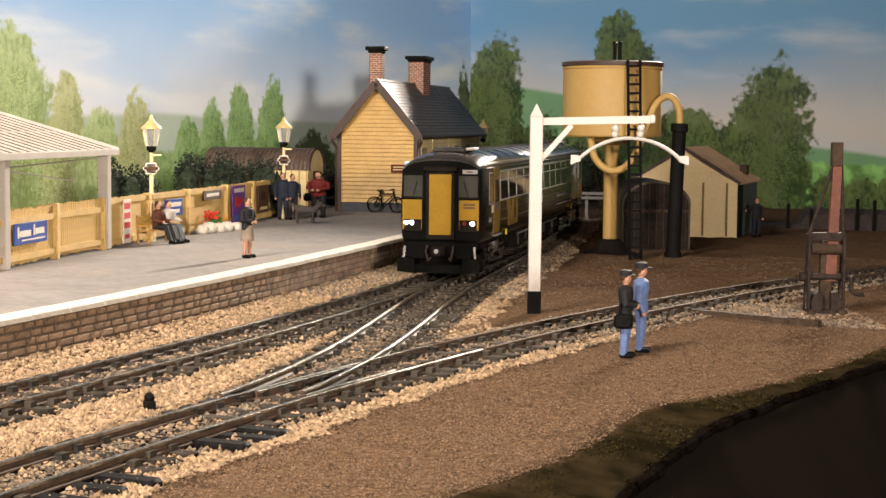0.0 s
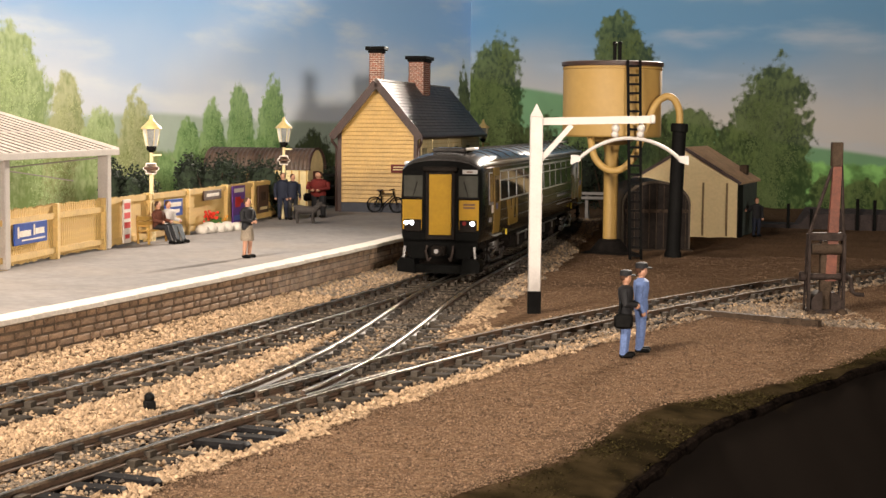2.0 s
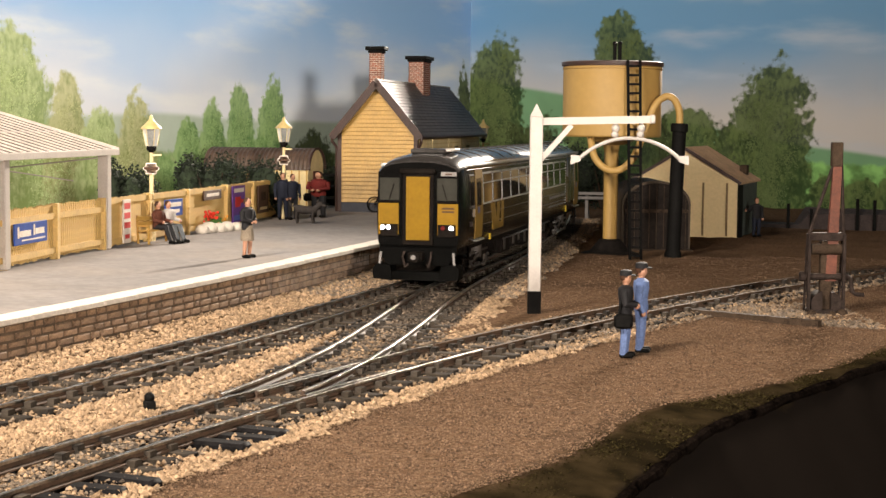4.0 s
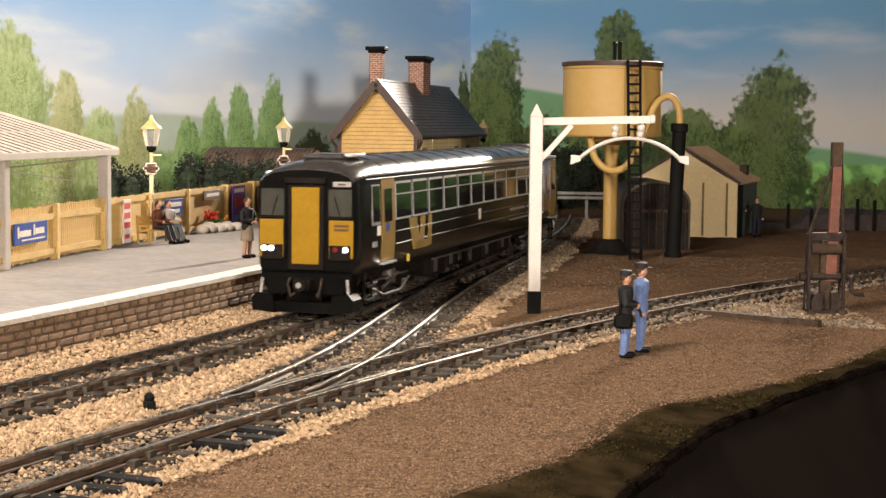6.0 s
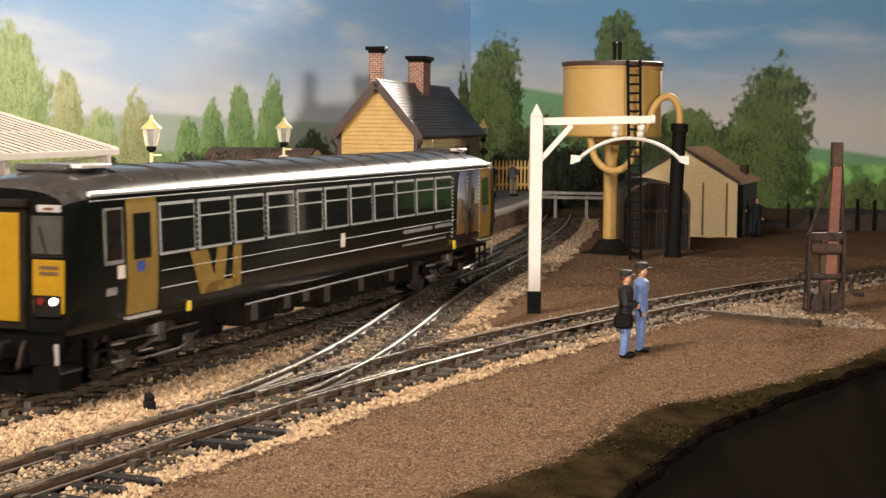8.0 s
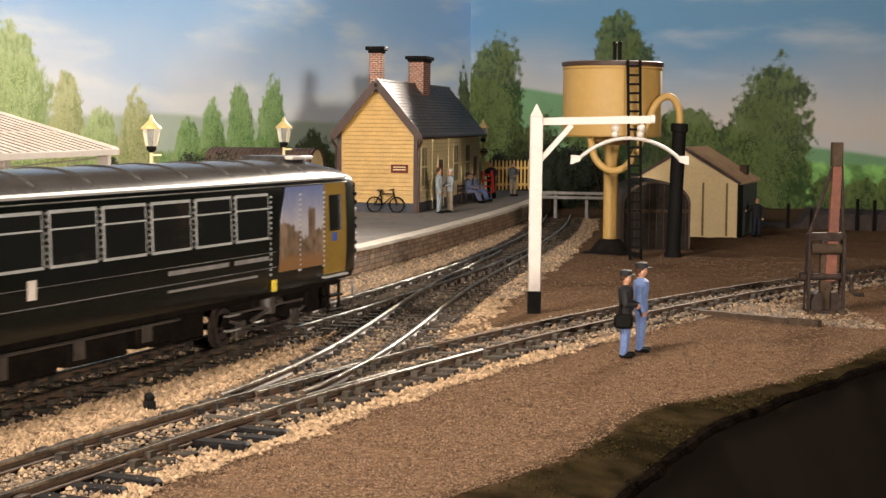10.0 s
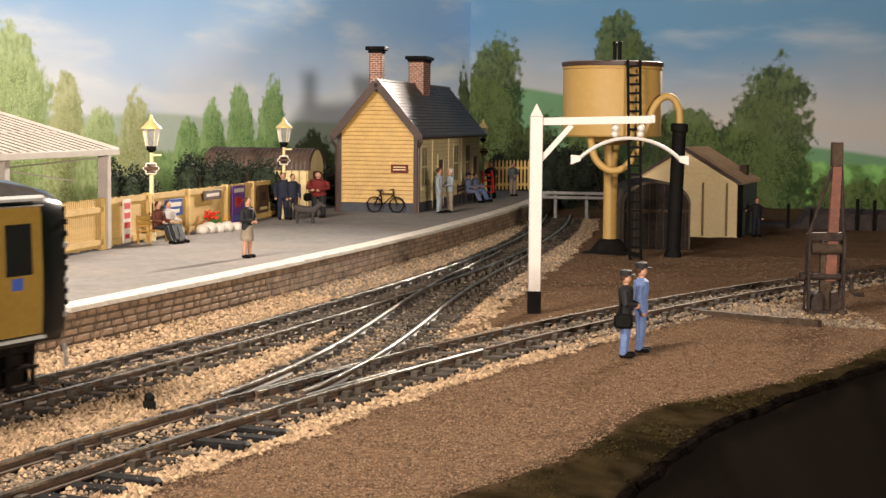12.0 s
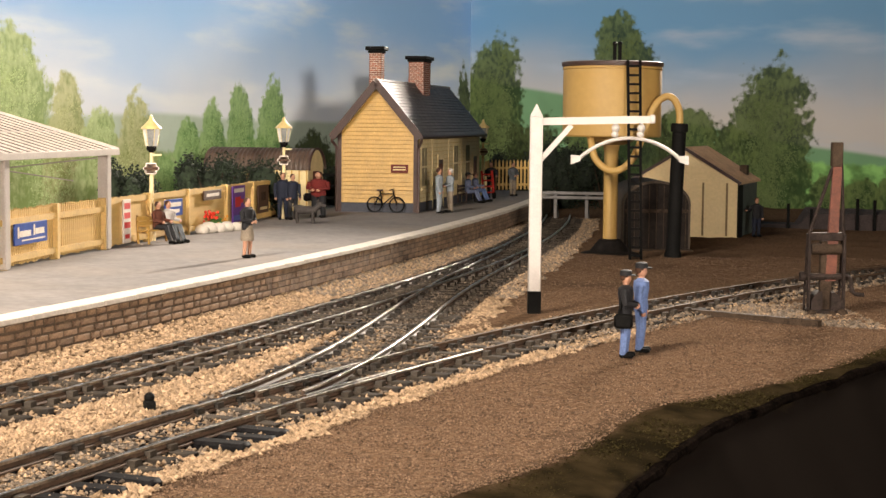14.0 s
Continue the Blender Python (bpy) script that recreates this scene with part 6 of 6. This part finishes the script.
        part("coupler", Shape().box(-0.22, 0.22, *sorted((fx(-0.42), fx(0.1))), 0.72, 1.02, 0.04).cyl((0, fx(-0.5), 0.87), (0, fx(-0.3), 0.87), 0.16), UNDER, b)
        part("coupler_face", Shape().cyl((-0.02, fx(-0.54), 0.87), (-0.02, fx(-0.5), 0.87), 0.07), GREY, b)
        if end == 0:
            part("snow_plough", Shape().slab([(-1.08, fx(-0.05)), (-0.7, fx(-0.28)), (0.7, fx(-0.28)), (1.08, fx(-0.05)), (1.08, fx(0.1)), (-1.08, fx(0.1))], "z", 0.16, 0.42), NOSE, b)
        ap = 1.2 if end == 0 else 0.6
        part("apron", Shape().slab([(-ap, 1.2), (-ap, 0.95), (-ap * 0.78, 0.6), (ap * 0.78, 0.6), (ap, 0.95), (ap, 1.2)], "y", *sorted((fx(0.0), fx(0.3)))), NOSE, b)
        for sx in (-1, 1):
            part("brake_hose", Shape().tube([(sx * 0.42, fx(-0.02), 1.0), (sx * 0.44, fx(-0.16), 0.85), (sx * 0.36, fx(-0.14), 0.55), (sx * 0.3, fx(-0.04), 0.62)], 0.035, 6), IRON, b)
    # roof gear
    for y in (0.9, 23.3):
        part("roof_pod", Shape().box(-0.55, 0.55, y + 0.3, y + 1.7, 3.96, 4.1, 0.04), ROOFG, b)
        part("roof_bar", Shape().box(0.25, 0.75, y + 0.5, y + 1.6, 4.02, 4.1, 0.02), WHITE, b)
    for k in range(13):
        part("roof_seam", Shape().tube([(1.22 * math.cos(a), 2.6 + k * 1.75, 3.62 + 0.41 * math.sin(a)) for a in [0.25 + 2.64 * j / 12 for j in range(13)]], 0.018, 5), ROOFG, b)
    # underframe
    part("solebar", Shape().box(-1.22, 1.22, 0.9, LENGTH - 0.9, 0.98, 1.16, 0.02), UNDER, b)
    for y0, y1, z0, m in ((7.5, 9.0, 0.42, UNDER), (9.3, 10.1, 0.5, UNDER), (10.4, 11.3, 0.55, UNDER), (11.7, 13.7, 0.4, UNDER), (14.0, 16.0, 0.45, UNDER), (16.3, 17.6, 0.5, UNDER)):
        for sx in (-1, 1):
            part("equipment_box", Shape().box(min(sx * 0.5, sx * 1.22), max(sx * 0.5, sx * 1.22), y0, y1, z0, 1.0, 0.05), m, b)
            part("box_lid", Shape().box(sx * 1.225 - 0.015, sx * 1.225 + 0.015, y0 + 0.15, y0 + 0.5, z0 + 0.12, 0.9, 0.005), GEAR, b)
            part("pipe_run", Shape().tube([(sx * 1.26, y0 - 0.2, 0.94), (sx * 1.26, y1 + 0.2, 0.94)], 0.03, 6), GEAR, b)
    for y in (6.8, 13.85):
        part("air_tank", Shape().cyl((-1.0, y, 0.75), (1.1, y, 0.75), 0.2, n=14), UNDER, b)
    # boxes added to stop light coming through under the car
    for y0, y1 in ((0.4, 1.7), (5.6, 7.2), (17.7, 19.6), (LENGTH - 1.7, LENGTH - 0.4)):
        part("underframe_light_block", Shape().box(-0.8, 0.8, y0, y1, 0.34, 1.0, 0.05), UNDER, b)
    wheels = []
    for yb in BOGIES:
        bg = part("bogie", Shape().box(-0.95, 0.95, yb - 0.4, yb + 0.4, 0.5, 0.95, 0.04).slab([(yb - 1.8, 0.5), (yb - 1.2, 0.36), (yb - 0.6, 0.5), (yb + 0.6, 0.5), (yb + 1.2, 0.36), (yb + 1.8, 0.5), (yb + 1.7, 0.76), (yb + 0.6, 0.7), (yb - 0.6, 0.7), (yb - 1.7, 0.76)], "x", -1.08, -0.9).slab([(yb - 1.8, 0.5), (yb - 1.2, 0.36), (yb - 0.6, 0.5), (yb + 0.6, 0.5), (yb + 1.2, 0.36), (yb + 1.8, 0.5), (yb + 1.7, 0.76), (yb + 0.6, 0.7), (yb - 0.6, 0.7), (yb - 1.7, 0.76)], "x", 0.9, 1.08), UNDER, car, "black bogie frame")
        for sx in (-1, 1):
            for dy in (-1.3, 1.3):
                part("axle_box", Shape().box(sx * 1.06 - 0.08, sx * 1.06 + 0.08, yb + dy - 0.2, yb + dy + 0.2, 0.24, 0.6, 0.03), GEAR, bg)
            part("damper", Shape().cyl((sx * 1.16, yb - 0.9, 0.55), (sx * 1.16, yb + 0.5, 0.85), 0.045, n=8), GEAR, bg)
            part("spring", Shape().cyl((sx * 1.05, yb, 0.62), (sx * 1.05, yb, 1.0), 0.2, n=12), GEAR, bg)
            part("brake_rod", Shape().tube([(sx * 1.12, yb - 1.75, 0.62), (sx * 1.16, yb - 0.8, 0.36), (sx * 1.16, yb + 0.8, 0.36), (sx * 1.12, yb + 1.75, 0.62)], 0.035, 6), GEAR, bg)
            part("frame_flange", Shape().beam((sx * 1.1, yb - 1.7, 0.78), (sx * 1.1, yb + 1.7, 0.78), 0.06, 0.05), GEAR, bg)
            for k in range(2):
                part("step_bar", Shape().box(sx * 1.14 - 0.06, sx * 1.14 + 0.06, yb - 2.0 + k * 0.0, yb - 1.45, 0.42 + k * 0.32, 0.46 + k * 0.32), GREY, bg)
        for dy in (-1.3, 1.3):
            w = Shape()
            for sx in (-1, 1):
                i0 = len(w.v)
                w.lathe([(0.42, sx * 0.585), (0.42, sx * 0.69), (0.30, sx * 0.69), (0.27, sx * 0.66), (0.1, sx * 0.66), (0.1, sx * 0.78)], 22)
                w.lathe([(0.47, sx * 0.55), (0.47, sx * 0.585)], 22)
            w.lathe([(0.08, -0.6), (0.08, 0.6)], 10)
            w.v = [(z, x, y) for x, y, z in w.v]
            ob = part("wheelset", w, [IRON], car, "steel wheelset")
            ob.location = (0, (yb + dy) * U, 0.42 * U)
            wheels.append((ob, yb + dy))
    return car, wheels


def mural_paint():
    """A printed view: brick town front under a skyline of roofs and trees, pale sky turning blue."""
    m = mat("printed_town_view", (0.3, 0.2, 0.12), 0.25, size=0.5, bump=0)
    n, l = m.node_tree.nodes, m.node_tree.links
    b = n["Principled BSDF"]
    co, sep = n.new("ShaderNodeTexCoord"), n.new("ShaderNodeSeparateXYZ")
    l.new(co.outputs["Object"], sep.inputs[0])

    def calc(op, *args):
        node = n.new("ShaderNodeMath")
        node.operation = op
        for k, a in enumerate(args):
            if isinstance(a, (int, float)):
                node.inputs[k].default_value = a
            else:
                l.new(a, node.inputs[k])
        return node.outputs[0]

    def blend(value, lo, hi, c1, c2):
        r, x = n.new("ShaderNodeMapRange"), n.new("ShaderNodeMixRGB")
        r.inputs["From Min"].default_value, r.inputs["From Max"].default_value = lo, hi
        l.new(value, r.inputs["Value"])
        l.new(r.outputs[0], x.inputs["Fac"])
        for k, c in (("Color1", c1), ("Color2", c2)):
            if isinstance(c, tuple):
                x.inputs[k].default_value = (*c, 1)
            else:
                l.new(c, x.inputs[k])
        return x.outputs[0]

    def rough(w, scale, detail):
        t = n.new("ShaderNodeTexNoise")
        t.noise_dimensions = "1D"
        t.inputs["Scale"].default_value, t.inputs["Detail"].default_value = scale, detail
        l.new(w, t.inputs["W"])
        return calc("SUBTRACT", t.outputs["Fac"], 0.5)

    y, z = calc("MULTIPLY", sep.outputs["Y"], 76.2), calc("MULTIPLY", sep.outputs["Z"], 76.2)
    block = calc("SNAP", y, 0.36)
    grain = n.new("ShaderNodeTexNoise")
    l.new(co.outputs["Object"], grain.inputs["Vector"])
    grain.inputs["Scale"].default_value, grain.inputs["Detail"].default_value = 76.2 * 3.5, 5
    g = calc("SUBTRACT", grain.outputs["Fac"], 0.5)
    sky = blend(calc("MULTIPLY_ADD", g, 0.5, z), 2.55, 3.35, (0.40, 0.37, 0.39), (0.14, 0.17, 0.32))
    roofs = calc("MULTIPLY_ADD", rough(block, 3.1, 1), 1.3, calc("MULTIPLY_ADD", rough(y, 9.0, 3), 0.3, 2.55))
    town = blend(calc("ADD", rough(block, 5.3, 1), calc("MULTIPLY", g, 0.6)), -0.15, 0.2, (0.05, 0.032, 0.02), (0.25, 0.17, 0.11))
    town = blend(calc("MULTIPLY_ADD", g, 0.3, z), 1.75, 1.95, (0.22, 0.11, 0.045), town)
    l.new(blend(calc("SUBTRACT", z, roofs), -0.02, 0.03, town, sky), b.inputs["Base Color"])
    return m


MURAL = mural_paint()
HEAD = glow("white_headlight_lens", (0.85, 0.92, 1.0), 9.0)
RED_LAMP = mat("dark_red_lamp_lens", (0.10, 0.01, 0.01), 0.2, vary=0.1, bump=0)
RAILCAR, WHEELS = railcar()

# ---- the many small pieces of walls, fences and tracks ----
for mesh, m in STONES:
    piece("stone", mesh, PLATFORM, m)
for name, mesh, parent, m in SLEEPERS + PICKETS:
    piece(name, mesh, parent, m)


# ---- what moves ----
RUN = [(0.0, 0.36), (2.55, 0.36), (2.8, 0.45), (3.0, 0.64), (3.2, 0.95), (3.6, 1.75), (4.0, 2.85), (4.5, 4.55), (5.0, 6.5), (5.3, 7.85), (5.5, 8.8), (6.0, 11.85), (6.5, 14.9), (7.0, 18.05), (7.5, 21.3), (8.0, 24.6), (8.2, 25.95), (9.25, 32.95), (10.3, 39.9), (10.5, 41.23), (11.0, 44.38), (11.5, 47.58), (12.0, 50.7), (14.0, 63.0)]


def travelled(t):
    """Metres run at time t: a smooth curve through RUN."""
    k = max(i for i in range(len(RUN) - 1) if RUN[i][0] <= t + 1e-9)

    def slope(i):
        if i <= 1 or i >= len(RUN) - 1:
            return 0.0 if i <= 1 else (RUN[-1][1] - RUN[-2][1]) / (RUN[-1][0] - RUN[-2][0])
        return (RUN[i + 1][1] - RUN[i - 1][1]) / (RUN[i + 1][0] - RUN[i - 1][0])

    (t0, a), (t1, b) = RUN[k], RUN[k + 1]
    w = t1 - t0
    u = (t - t0) / w
    return (2 * u ** 3 - 3 * u * u + 1) * a + (u ** 3 - 2 * u * u + u) * w * slope(k) + (3 * u * u - 2 * u ** 3) * b + (u ** 3 - u * u) * w * slope(k + 1)


def track_point(d):
    """The place on the main track d metres behind the nose's starting point (negative: ahead, toward the viewer)."""
    y, left, step = 52.3, d, 0.25 if d > 0 else -0.25
    while abs(left) > 1e-9:
        q = step if abs(left) > abs(step) else left
        s = 0.28323 - 2 * 0.002614 * (y - 50)
        y += q / math.sqrt(1 + s * s)
        left -= q
    return Vector((main_x(y), y))


def motions():
    rows, turns = [], {ob.name: [] for ob, _ in WHEELS}
    for k in range(211):
        t = min(14.0, k / 15)
        d = travelled(t)
        if k % 3 == 0 or k == 210:
            p, q = track_point(BOGIES[0] - d), track_point(BOGIES[1] - d)
            way = (q - p).normalized()
            nose = p - way * BOGIES[0]
            rows.append((t, at(nose.x, nose.y, 0, -math.degrees(math.atan2(way.x, way.y)))))
        for ob, yb in WHEELS:
            turns[ob.name].append((t, pose(0, yb * U, 0.42 * U, math.degrees(d / 0.42), 0, 0)))
    walk(RAILCAR, rows)
    for ob, _ in WHEELS:
        walk(ob, turns[ob.name])


motions()
